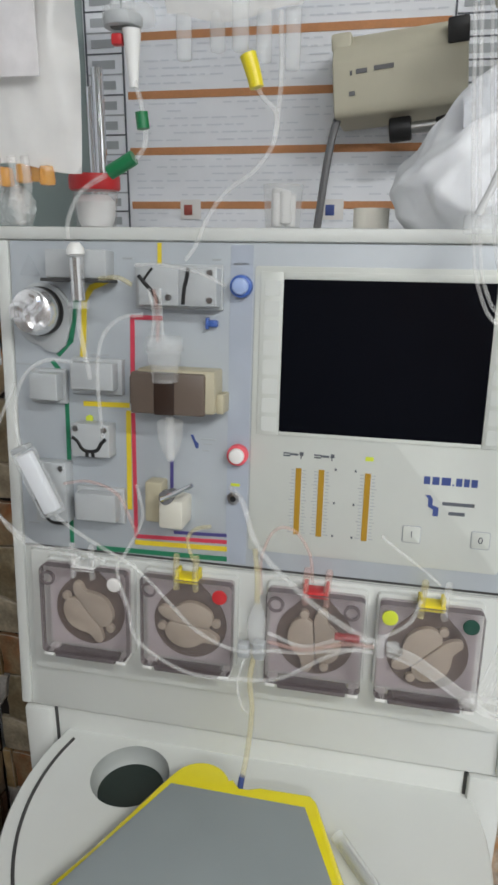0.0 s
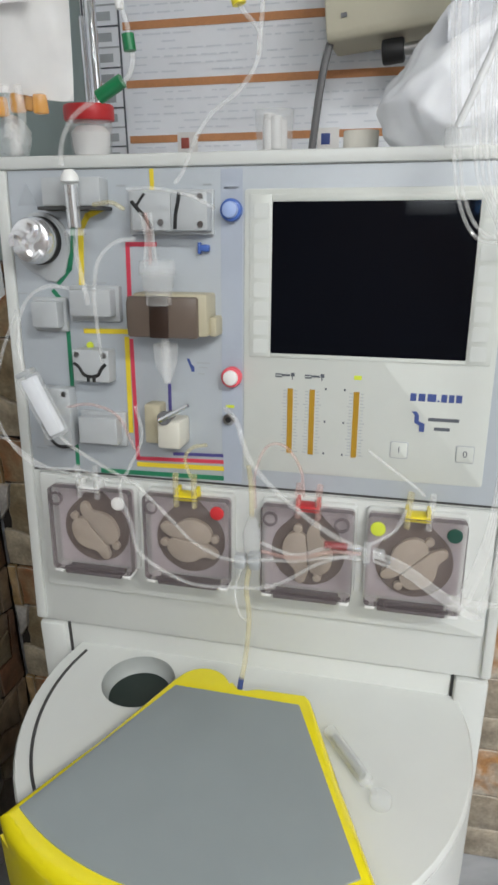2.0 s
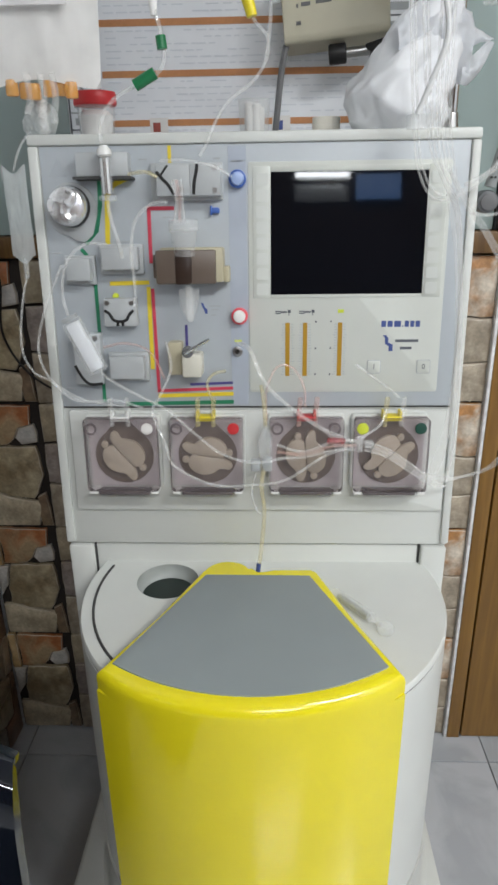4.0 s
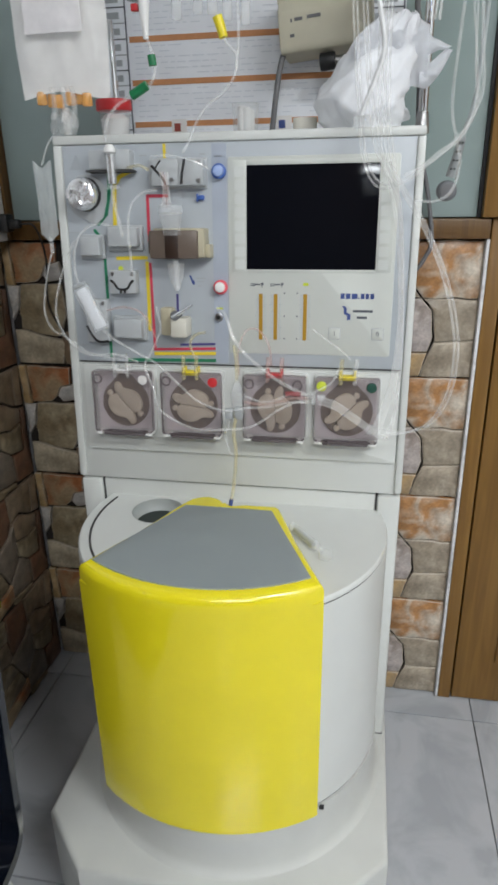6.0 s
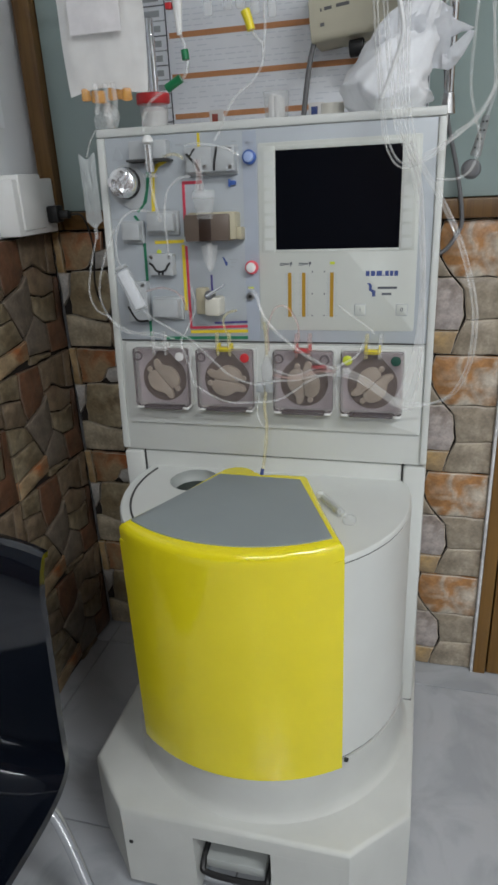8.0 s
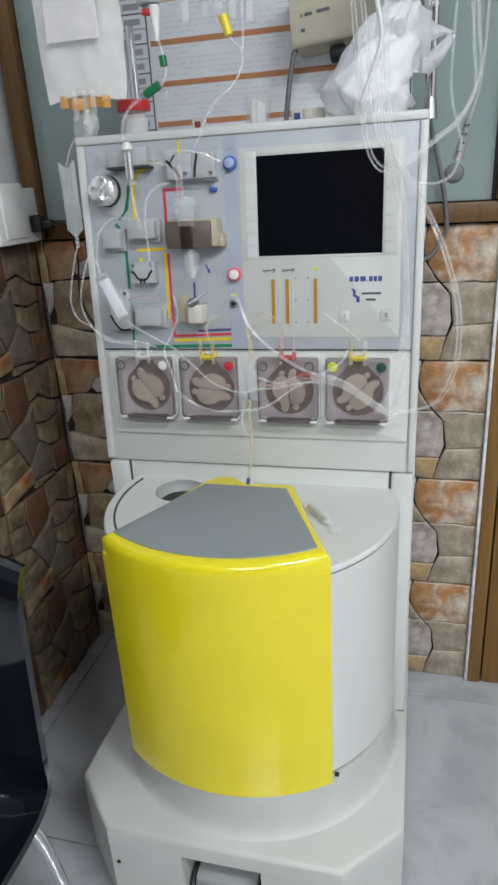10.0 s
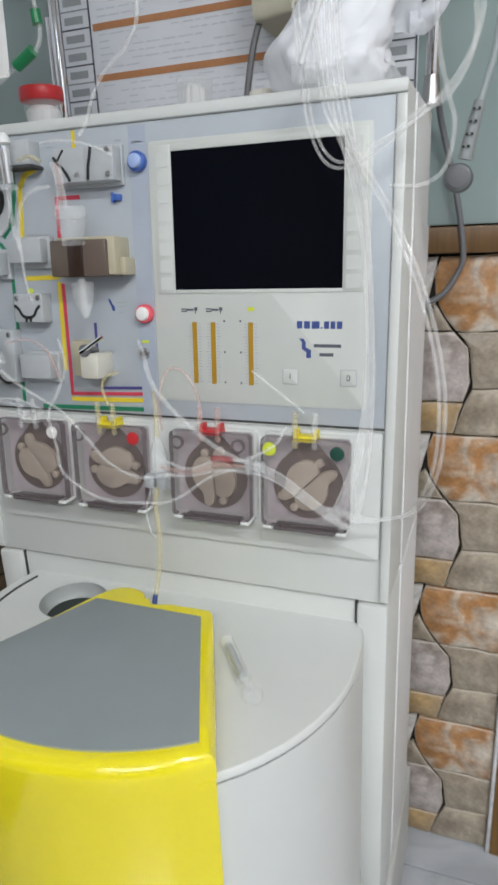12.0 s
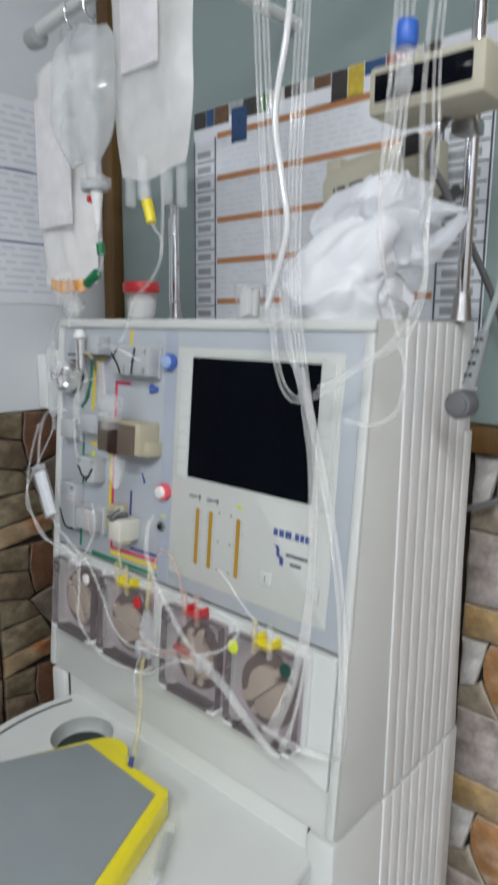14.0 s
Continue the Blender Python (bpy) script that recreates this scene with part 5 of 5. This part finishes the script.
tube([(0.352, -0.02, 2.04), (0.358, -0.028, 1.75), (0.350, -0.03, 1.56), (0.350, -0.005, 1.48), (0.361, 0.0, 1.432), (0.370, 0.0, 1.397), (0.361, 0.0, 1.356), (0.336, -0.005, 1.341), (0.305, -0.012, 1.343)], 0.0032)
tube([(0.372, 0.05, 2.04), (0.376, 0.0, 1.70), (0.384, -0.01, 1.57), (0.392, -0.01, 1.50), (0.378, -0.01, 1.455), (0.350, -0.015, 1.42), (0.322, -0.024, 1.398), (0.285, -0.032, 1.380)], 0.0036)
joint = thing("tube_joint", (0.324, 0.05, 1.732), "blue and clear tube joint above the carrier bag", "connector")
part("blue_cap", cyl(B(), (0, 0, 0.012), 0.013, 0.026, "z", n=20, bev=0.004), mat("bright_blue", (0.05, 0.16, 0.62), 0.35), joint)
part("clear_body", cyl(B(), (0, 0, -0.02), 0.010, 0.04, "z", n=16, bev=0.003), CLEAR, joint)
for k in range(4):
    o = 0.006 * k
    tube([(0.315 + o, 0.05, 1.704), (0.311 + o, 0.045, 1.65), (0.306 + o, 0.04, 1.60)], 0.0025)
for k in range(3):
    o = 0.007 * k
    tube([(0.318 + o, 0.06, 2.04), (0.318 + o, 0.05, 1.80), (0.312 + o, 0.05, 1.60)], 0.003)

solid("tube_clip", box(B(), 0.203, 0.232, -0.040, -0.022, 1.448, 1.466, 0.003), CLEAR, "small clear clip round the tube bundle", "clip")

# line with the green clamps, down to the drip chamber
tube([(-0.128, -0.01, 1.66), (-0.118, -0.028, 1.592), (-0.111, -0.03, 1.566), (-0.108, -0.03, 1.535), (-0.120, -0.03, 1.517), (-0.150, -0.03, 1.504), (-0.180, -0.03, 1.487), (-0.196, -0.03, 1.462), (-0.199, -0.03, 1.440)], 0.0034)
rc = thing("roller_clamp", (-0.119, -0.028, 1.607), "white tapered connector with a red cap on a line", "connector")
part("cone", cyl(B(), (0, 0, 0.0), 0.004, 0.05, "z", r2=0.009, n=16), WHITE, rc)
part("cap", box(B(), -0.020, -0.009, -0.005, 0.005, 0.012, 0.022, 0.002), RED, rc, "red cap")
part("head", box(B(), -0.026, 0.022, -0.012, 0.012, 0.027, 0.045, 0.005), CLEAR, rc)
solid("green_clamp", sweep(B(), [(-0.1115, -0.03, 1.560), (-0.110, -0.03, 1.545)], 0.0065, 10), GREEN, "small green plastic tube clamp", "clamp", "green clamps")
solid("green_clamp", sweep(B(), [(-0.121, -0.03, 1.519), (-0.148, -0.03, 1.505)], 0.0075, 10), GREEN, "larger green plastic tube clamp", "clamp", "green clamps")
drip = thing("drip_chamber", (-0.200, -0.012, 1.40), "clear drip chamber with a white cap in its holder", "drip chamber")
part("cap", lathe(B(), [(0.005, 0.037), (0.0095, 0.031), (0.0105, 0.025), (0.0075, 0.023)], None, 20), WHITE, drip)
part("chamber", cyl(B(), (0, 0, 0.0), 0.0082, 0.05, "z", n=20, bev=0.002), TUBE, drip)
part("filter", cyl(B(), (0, 0, -0.002), 0.0072, 0.046, "z", n=16), CHROME, drip, "chrome core standing in for glints in the clear chamber")
part("foot_ring", cyl(B(), (0, 0, -0.030), 0.0125, 0.008, "z", n=20, bev=0.002), CLEAR, drip)
tube([(-0.200, -0.012, 1.37), (-0.197, -0.02, 1.345), (-0.186, -0.03, 1.31), (-0.183, -0.03, 1.29)], 0.004)

# line with the yellow connector
yc = thing("tube_connector", (0.0, -0.03, 1.592), "bright yellow tube connector on a hanging line", "connector")
part("body", sweep(B(), [(-0.005, 0, 0.014), (0.0, 0, 0.0), (0.004, 0, -0.014)], (0.0078, 0.0068), 12), BRIGHTYEL, yc)
part("sleeve", cyl(B(), (-0.012, 0, 0.044), 0.008, 0.055, "z", n=14, bev=0.003), CLEAR, yc)
tube([(0.003, -0.03, 1.58), (0.010, -0.03, 1.570), (0.023, -0.03, 1.555), (0.021, -0.03, 1.53), (0.002, -0.03, 1.505), (-0.026, -0.03, 1.486), (-0.045, -0.03, 1.462), (-0.058, -0.03, 1.435), (-0.068, -0.034, 1.42)], 0.003)
tube([(0.026, -0.03, 1.64), (0.027, -0.03, 1.58), (0.022, -0.03, 1.535)], 0.003)

# tubing over the panel
tube([(-0.112, -0.045, 1.365), (-0.135, -0.05, 1.361), (-0.157, -0.05, 1.34), (-0.165, -0.05, 1.30), (-0.164, -0.05, 1.252), (-0.168, -0.04, 1.225)], 0.003)
tube([(-0.120, -0.04, 1.415), (-0.090, -0.045, 1.416), (-0.050, -0.04, 1.408), (-0.026, -0.03, 1.395)], 0.0026)
tube([(-0.165, -0.03, 1.40), (-0.140, -0.04, 1.402), (-0.125, -0.04, 1.395)], 0.0032, PLASMA)
for k in range(3):
    tube([(-0.105 + 0.006 * k, -0.045, 1.392), (-0.100 + 0.004 * k, -0.045, 1.365), (-0.104 + 0.007 * k, -0.045, 1.337)], 0.0026, (TUBE, PINK, TUBE)[k])
cham = thing("spin_chamber", (-0.0935, -0.034, 1.325), "clear plastic chamber clipped above the brown holder", "chamber")
part("chamber_top", lathe(B(), [(0.004, 0.018), (0.0195, 0.016), (0.0205, 0.012), (0.0205, 0.004), (0.0185, 0.002)], None, 28), CLEAR, cham)
part("chamber_body", lathe(B(), [(0.0180, 0.002), (0.0180, -0.012), (0.0150, -0.016), (0.0150, -0.032)], None, 28), TUBE, cham)
part("chamber_rim", lathe(B(), [(0.0190, 0.0), (0.0212, 0.001), (0.0212, 0.004), (0.0190, 0.005)], None, 28), TUBE, cham)
cone = thing("outlet_funnel", (-0.0905, -0.030, 1.222), "clear tapered funnel outlet below the brown holder", "funnel")
part("funnel", lathe(B(), [(0.0150, 0.024), (0.0140, 0.004), (0.0095, -0.010), (0.0035, -0.022)], None, 24), TUBE, cone)
part("inner_tube", cyl(B(), (0, 0, 0.004), 0.0050, 0.05, "z", n=12), TUBE, cone)
tube([(-0.258, -0.062, 1.212), (-0.266, -0.055, 1.24), (-0.262, -0.052, 1.275), (-0.247, -0.05, 1.300), (-0.225, -0.045, 1.312), (-0.20, -0.04, 1.31)], 0.003)
fl = thing("blood_filter", (-0.240, -0.062, 1.172), "flat clear filter housing with a white core", "filter")
TILT = pose(0, 0, 0, 0, -24, 0)
part("housing", box(B(), -0.0145, 0.0145, -0.007, 0.007, -0.042, 0.042, 0.004, m=TILT), CLEAR, fl)
part("core", box(B(), -0.0098, 0.0098, -0.005, 0.005, -0.037, 0.037, 0.002, m=TILT), PAPER, fl, "white filter core")
part("end_cap", box(B(), -0.011, 0.011, -0.0075, 0.0075, 0.0405, 0.047, 0.002, m=TILT), BLOCK, fl)
tube([(-0.222, -0.062, 1.133), (-0.200, -0.06, 1.115), (-0.165, -0.058, 1.094), (-0.130, -0.056, 1.074), (-0.090, -0.062, 1.040), (-0.050, -0.075, 1.012), (0.0, -0.085, 1.0), (0.05, -0.088, 1.01)], 0.003)
tube([(-0.262, -0.055, 1.285), (-0.292, -0.055, 1.228), (-0.311, -0.055, 1.165), (-0.297, -0.055, 1.118), (-0.262, -0.055, 1.088), (-0.205, -0.055, 1.088), (-0.165, -0.055, 1.076)], 0.0028)
tube([(-0.341, 0.02, 1.262), (-0.347, 0.0, 1.22), (-0.343, -0.035, 1.165), (-0.325, -0.05, 1.132), (-0.300, -0.052, 1.118), (-0.255, -0.055, 1.090), (-0.190, -0.06, 1.080)], 0.0024)
tube([(-0.125, -0.05, 1.175), (-0.120, -0.05, 1.135), (-0.138, -0.055, 1.095), (-0.150, -0.06, 1.07), (-0.132, -0.075, 1.030), (-0.118, -0.085, 0.995), (-0.060, -0.09, 0.966), (0.0, -0.09, 0.966), (0.05, -0.09, 0.975), (0.105, -0.088, 1.012), (0.150, -0.085, 1.028)], 0.003)
tube([(-0.22, -0.04, 1.165), (-0.185, -0.045, 1.172), (-0.150, -0.048, 1.160), (-0.130, -0.05, 1.12)], 0.0024, PINK, "thin pinkish tube of the tubing set")
tube([(-0.0245, -0.012, 1.166), (-0.004, -0.04, 1.160), (0.012, -0.055, 1.125), (0.036, -0.06, 1.095), (0.083, -0.07, 1.060), (0.125, -0.08, 1.040), (0.155, -0.085, 1.032)], 0.0042, TUBE, "thicker clear plastic tube from the steel port")
solid("red_sleeve", sweep(B(), [(0.108, -0.088, 1.036), (0.122, -0.0885, 1.0365), (0.134, -0.088, 1.036)], 0.0044, 10), clear("red_clear", (0.42, 0.05, 0.06), 0.55, 0.2), "translucent red sleeve on the tubing", "sleeve")
yj = thing("tube_manifold", (0.156, -0.088, 1.031), "white tube manifold where many lines meet", "connector")
part("block", box(B(), -0.0045, 0.0045, -0.007, 0.007, -0.011, 0.011, 0.002), CLEAR, yj)
part("wing", box(B(), 0.006, 0.020, -0.004, 0.004, -0.005, 0.006, 0.002), CLEAR, yj)
for k in range(3):
    o = 0.006 * k
    tube([(0.163, -0.088, 1.034 - o), (0.195, -0.09, 1.024 - o), (0.232, -0.092, 1.000 - o), (0.268, -0.09, 0.972 - o * 0.6), (0.285, -0.088, 0.963)], 0.0028)
for k in range(3):
    o = 0.007 * k
    tube([(0.150, -0.088, 1.036 - o), (0.118, -0.09, 1.036 - o), (0.075, -0.09, 1.020 - o * 0.6), (0.035, -0.088, 1.03 - o * 1.6)], 0.0028, (TUBE, PINK, TUBE)[k])
for x, m in ((-0.219, TUBE), (-0.194, TUBE), (-0.086, PLASMA), (-0.062, PLASMA), (0.069, PINK), (0.094, PINK), (0.199, PLASMA), (0.224, TUBE)):
    tube([(x, -0.036, 1.040), (x, -0.036, 1.060), (x + 0.001, -0.037, 1.074), (x + 0.002, -0.038, 1.086)], 0.0050, m, "short tube rising from a pump")
tube([(-0.062, -0.045, 1.085), (-0.068, -0.045, 1.11), (-0.058, -0.045, 1.125), (-0.040, -0.045, 1.13)], 0.003, PLASMA)
tube([(0.020, -0.05, 1.055), (0.020, -0.05, 1.10), (0.034, -0.05, 1.135), (0.056, -0.05, 1.137), (0.074, -0.05, 1.11), (0.078, -0.048, 1.075)], 0.0024, PINK, "thin pinkish tube of the tubing set")
tube([(0.158, -0.086, 1.04), (0.185, -0.075, 1.055), (0.196, -0.06, 1.075)], 0.0028)
tube([(0.215, -0.05, 1.09), (0.20, -0.055, 1.105), (0.17, -0.05, 1.125), (0.15, -0.05, 1.14)], 0.0024)
cv = thing("check_chamber", (0.018, -0.062, 1.020), "clear bulb chamber with a grey clip on the tubing", "chamber")
part("bulb", lathe(B(), [(0.005, -0.026), (0.0105, -0.016), (0.0115, 0.006), (0.007, 0.022), (0.004, 0.028)], None, 20), CLEAR, cv)
part("clip", box(box(B(), -0.022, -0.008, -0.006, 0.006, -0.042, -0.024, 0.002), -0.004, 0.010, -0.006, 0.006, -0.042, -0.020, 0.002), BLOCK, cv)
tube([(0.018, -0.062, 1.05), (0.016, -0.055, 1.085), (0.012, -0.05, 1.11)], 0.004, PLASMA)
tube([(0.018, -0.062, 0.995), (0.012, -0.07, 0.955), (0.016, -0.075, 0.915), (0.012, -0.078, 0.86), (0.007, -0.085, 0.822)], 0.0042, PLASMA, "yellowish tube running down to the drum lid")
tube([(0.004, -0.065, 0.975), (-0.003, -0.07, 0.945), (0.004, -0.075, 0.918), (0.012, -0.076, 0.91)], 0.002)
solid("blue_sleeve", sweep(B(), [(0.007, -0.085, 0.826), (0.005, -0.088, 0.808), (0.004, -0.090, 0.788)], 0.0036, 10), INKBLUE, "short blue sleeve where a tube enters the lid", "sleeve")

# ---- on the drum top ----
syr = thing("syringe", (0.158, -0.160, 0.7945), "clear plastic syringe with a white cap lying on the drum", "syringe")
D = pose(0, 0, 0, 0, 0, 37)
part("barrel", sweep(B(), [D @ Vector((0, 0.055, 0)), D @ Vector((0, -0.025, 0))], 0.0085, 14), CLEAR, syr)
part("plunger", sweep(B(), [D @ Vector((0, 0.045, 0)), D @ Vector((0, -0.018, 0))], 0.0045, 10), LIP, syr, "grey plunger")
part("cap", cyl(B(), D @ Vector((0.002, -0.050, -0.003)), 0.0125, 0.012, "z", n=20, bev=0.003), CLEAR, syr)
part("tip", sweep(B(), [D @ Vector((0, -0.025, 0)), D @ Vector((0.001, -0.042, -0.003))], 0.0035, 8), CLEAR, syr)

# ---- black chair ----
chair = thing("chair", (-0.440, -0.70, 0.0), "glossy black moulded chair with chrome legs", "chair")
bm = B()
prof = [(-0.235, 0.405), (-0.215, 0.428), (-0.14, 0.435), (0.0, 0.425), (0.10, 0.425), (0.155, 0.445), (0.175, 0.50), (0.183, 0.60), (0.192, 0.74), (0.198, 0.812), (0.208, 0.846), (0.230, 0.866), (0.246, 0.866)]
grid = []
for y, z in [tuple(p)[1:] for p in curve([(0, a, b) for a, b in prof], 4)]:
    row = []
    for k in range(17):
        a = -1 + k / 8
        f = min(1.0, max(0.0, (z - 0.43) / 0.12))
        f = f * f * (3 - 2 * f)
        wide = 0.206 + 0.016 * f - 0.008 * max(0, (z - 0.82) / 0.05) ** 3 - 0.012 * max(0, (-0.20 - y) / 0.04)
        row.append(bm.verts.new((a * wide, y - 0.035 * a * a * f, z + 0.022 * a ** 4 * (1 - f) - (0.006 * a ** 6 if z > 0.82 else 0))))
    grid.append(row)
for a, b in zip(grid, grid[1:]):
    for k in range(16):
        bm.faces.new((a[k], a[k + 1], b[k + 1], b[k]))
bmesh.ops.recalc_face_normals(bm, faces=bm.faces)
bmesh.ops.solidify(bm, geom=bm.faces[:], thickness=0.010)
part("shell", bm, BLACKGLOSS, chair, "glossy black plastic seat shell")
for sx, sy in ((-1, -1), (1, -1), (-1, 1), (1, 1)):
    leg = part("leg", sweep(B(), [(sx * 0.15, sy * 0.14 - 0.02, 0.412), (sx * 0.172, sy * 0.165 - 0.01, 0.36), (sx * 0.192, sy * 0.20, 0.012)], 0.011, 12), CHROME, chair, "chrome leg")
    part("foot_cap", cyl(B(), (sx * 0.1925, sy * 0.201, 0.008), 0.014, 0.016, "z", n=16), BLACK, leg)
part("seat_screw", cyl(B(), (0.12, -0.12, 0.437), 0.014, 0.006, "z", n=18, bev=0.002), CHROME, chair)

# ---- stone cladding, floor tiles ----
STONE_TILE = STONE_TOP / 4  # the cladding tiles repeat one print, four rows high

# prints of the cladding tile: outlines in 1/100 of the tile's height, from its lower corner at the end of the wall
END_PRINT = ((STONE_RUST, ((0.3, 60), (0.3, 99), (48, 99), (51, 90), (50, 80), (44, 67), (38, 60))), (STONE_PALE, ((50, 99), (63, 99), (63, 72), (55, 75), (53, 84))),
             (STONE_TAN, ((52, 77), (55, 73.5), (63, 70.5), (63, 60), (41, 60), (46, 67))), (STONE_GREY, ((32, 50), (40, 58.5), (63, 58.5), (63, 20), (33, 20), (30, 31))),
             (STONE_TAN, ((0.3, 58.5), (37, 58.5), (30.5, 50), (28, 31), (28, 28), (0.3, 30))), (STONE_OCHRE, ((33, 18.5), (63, 18.5), (63, 1), (38, 1))),
             (STONE_TAN, ((0.3, 28.5), (28, 26.5), (31.5, 18), (36, 1), (0.3, 1))))
CORNER_PRINT = ((STONE_OCHRE, ((1, 99), (7, 99), (8, 66), (2, 66))), (STONE_FLAME, ((9, 99), (46, 98), (45, 84), (36, 82), (32, 73), (27, 69), (10, 68))),
                (STONE_PALE, ((34, 74), (37, 81), (48, 84), (49, 71), (38, 69))), (STONE_PALE, ((2, 65), (12, 65), (9, 48), (3, 38))),
                (STONE_OLIVE, ((14, 66), (47, 67), (50, 44), (44, 29), (41, 25), (24, 27), (10, 31), (10, 45))),
                (STONE_SAND, ((3, 29), (11, 29), (24, 25), (47, 21), (42, 2), (4, 2))), (STONE_BROWN, ((44, 26), (50, 29), (53, 2), (45, 2))))
SIDE_PRINT = ((STONE_BROWN, ((1, 99), (11, 99), (13, 68), (2, 66))), (STONE_SHADE_TAN, ((13, 99), (50, 98), (48, 75), (34, 78), (15, 68))),
              (STONE_UMBER, ((52, 98), (80, 99), (82, 80), (78, 60), (58, 65), (50, 75))), (STONE_SHADE_OLIVE, ((82, 99), (107, 99), (107, 84), (84, 80))),
              (STONE_SHADE_TAN, ((84, 78), (107, 82), (107, 63), (84, 57), (80, 60))), (STONE_BROWN, ((15, 66), (34, 75), (47, 73), (45, 56), (28, 51), (10, 53), (9, 64))),
              (STONE_SHADE_OLIVE, ((11, 51), (28, 49), (45, 54), (44, 40), (30, 30), (12, 28))),
              (STONE_DARK, ((46, 71), (57, 63), (82, 55), (63, 25), (46, 38))), (STONE_SHADE_OLIVE, ((84, 55), (107, 61), (107, 40), (76, 42))), (STONE_SHADE_OLIVE, ((75, 40), (107, 38), (107, 17), (66, 23))),
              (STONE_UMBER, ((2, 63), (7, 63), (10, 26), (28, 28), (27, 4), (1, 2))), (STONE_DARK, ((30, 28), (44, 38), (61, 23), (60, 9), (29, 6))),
              (STONE_FLAME, ((62, 21), (107, 15), (107, 1), (62, 7))), (STONE_SHADE_OLIVE, ((30, 4), (60, 7), (61, 1), (30, 1))))


def free_print(width, seed, kinds):
    """A print of irregular stones: each the part of the tile that lies nearest to one of some scattered seeds."""
    rnd = random.Random(seed)
    cols, rows = max(2, round(width / 36)), 3
    seeds = [((c + 0.5 + rnd.uniform(-0.30, 0.30)) * width / cols, (r + 0.5 + rnd.uniform(-0.26, 0.26) + 0.22 * (c % 2 - 0.5)) * 100 / rows) for c in range(cols) for r in range(rows)]
    out = []
    for k, a in enumerate(seeds):
        poly = [Vector((0.7, 1.1)), Vector((width - 0.7, 1.1)), Vector((width - 0.7, 98.9)), Vector((0.7, 98.9))]
        for b in seeds:
            if b is a:
                continue
            n, mid = Vector((b[0] - a[0], b[1] - a[1])), Vector(((a[0] + b[0]) / 2, (a[1] + b[1]) / 2))
            n.normalize()
            cut = []
            for p, q in zip(poly, poly[1:] + poly[:1]):
                dp, dq = (p - mid).dot(n) + 1.3, (q - mid).dot(n) + 1.3
                if dp <= 0:
                    cut.append(p)
                if dp * dq < 0:
                    cut.append(p + (q - p) * (dp / (dp - dq)))
            poly = cut
        if len(poly) > 2:
            out.append((kinds[k % len(kinds)], [tuple(p) for p in poly]))
    return out


def stone_mesh(outline, material, seed, edge):
    """One stone, its face in x and z, 12 mm deep, with an uneven outline and an edge in a second tone."""
    s = STONE_TILE / 100
    pts = []
    for a, b in zip(outline, outline[1:] + outline[:1]):
        a, b = Vector(a) * s, Vector(b) * s
        n = max(1, min(5, round((b - a).length / 0.022)))
        for t in range(n):
            p = a + (b - a) * t / n
            w = 0.0042 if t else 0.0016
            pts.append(p + Vector((noise.noise(Vector((p.x * 45, p.y * 45, seed))), noise.noise(Vector((p.x * 45, p.y * 45, seed + 9))))) * w)
    c = sum(pts, Vector((0, 0))) / len(pts)
    rings = [[p - (p - c).normalized() * inset for p in pts] for inset in (-0.0012, -0.0012, 0.0004, 0.0042)]
    n = len(pts)
    verts = [(p.x, d, p.y) for r, d in zip(rings, (0.010, 0.001, -0.0005, -0.0022)) for p in r] + [(c.x, -0.003, c.y)]
    faces = [(r * n + k, r * n + (k + 1) % n, (r + 1) * n + (k + 1) % n, (r + 1) * n + k) for r in range(3) for k in range(n)]
    faces += [(3 * n + k, 3 * n + (k + 1) % n, 4 * n) for k in range(n)]
    me = bpy.data.meshes.new("stone")
    me.from_pydata(verts, [], faces)
    me.materials.append(material)
    me.materials.append(edge)
    rim = [1 if n <= k < 2 * n else 0 for k in range(len(faces))]
    me.polygons.foreach_set("material_index", rim)
    me.polygons.foreach_set("use_smooth", [True] * len(faces))
    me.set_sharp_from_angle(angle=radians(40))
    me.validate()
    return me


def clad(parent, print_, seed, m, edge=STONE_EDGE):
    for k, (material, outline) in enumerate(print_):
        me = stone_mesh(list(outline), material, seed + k * 3.7, edge)
        for row in range(4):
            ob = new("stone", me)
            ob.parent = parent
            ob.matrix_local = m @ pose(0, 0, row * STONE_TILE)


MIRROR = Matrix.Diagonal((-1, 1, 1, 1))
clad(wall_back, END_PRINT, 1.0, pose(STONE_END + 0.006, WALL, 0) @ MIRROR)
clad(wall_back, CORNER_PRINT, 2.0, pose(LEFT - 0.003, WALL, 0))
HIDDEN = (STONE_END - LEFT) / STONE_TILE * 100 - 63 - 55
clad(wall_back, free_print(HIDDEN, 5, (STONE_TAN, STONE_GREY, STONE_SAND, STONE_RUST)), 3.0, pose(LEFT - 0.003 + 0.54 * STONE_TILE, WALL, 0))
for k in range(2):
    clad(wall_left, SIDE_PRINT, 4.0, pose(LEFT, WALL - 0.002 - k * 1.085 * STONE_TILE, 0, 0, 0, 90) @ MIRROR, SHADE_EDGE)

TILE = 0.60
bm = box(B(), 0.0015, TILE - 0.0015, 0.0015, TILE - 0.0015, -0.008, 0.0, 0.0008, 1)
tile_mesh = to_mesh("tile", bm, MARBLE)
TX, TY = -0.62 - TILE, 0.298
for i in range(-5, 6):
    for j in range(-7, 1):
        x, y = TX + i * TILE, TY + j * TILE
        if x > RIGHT or y > WALL or (x + TILE < LEFT and y > LEFT_END):
            continue
        ob = new("tile", tile_mesh)
        ob.parent = floor
        ob.location = (x, y, 0)
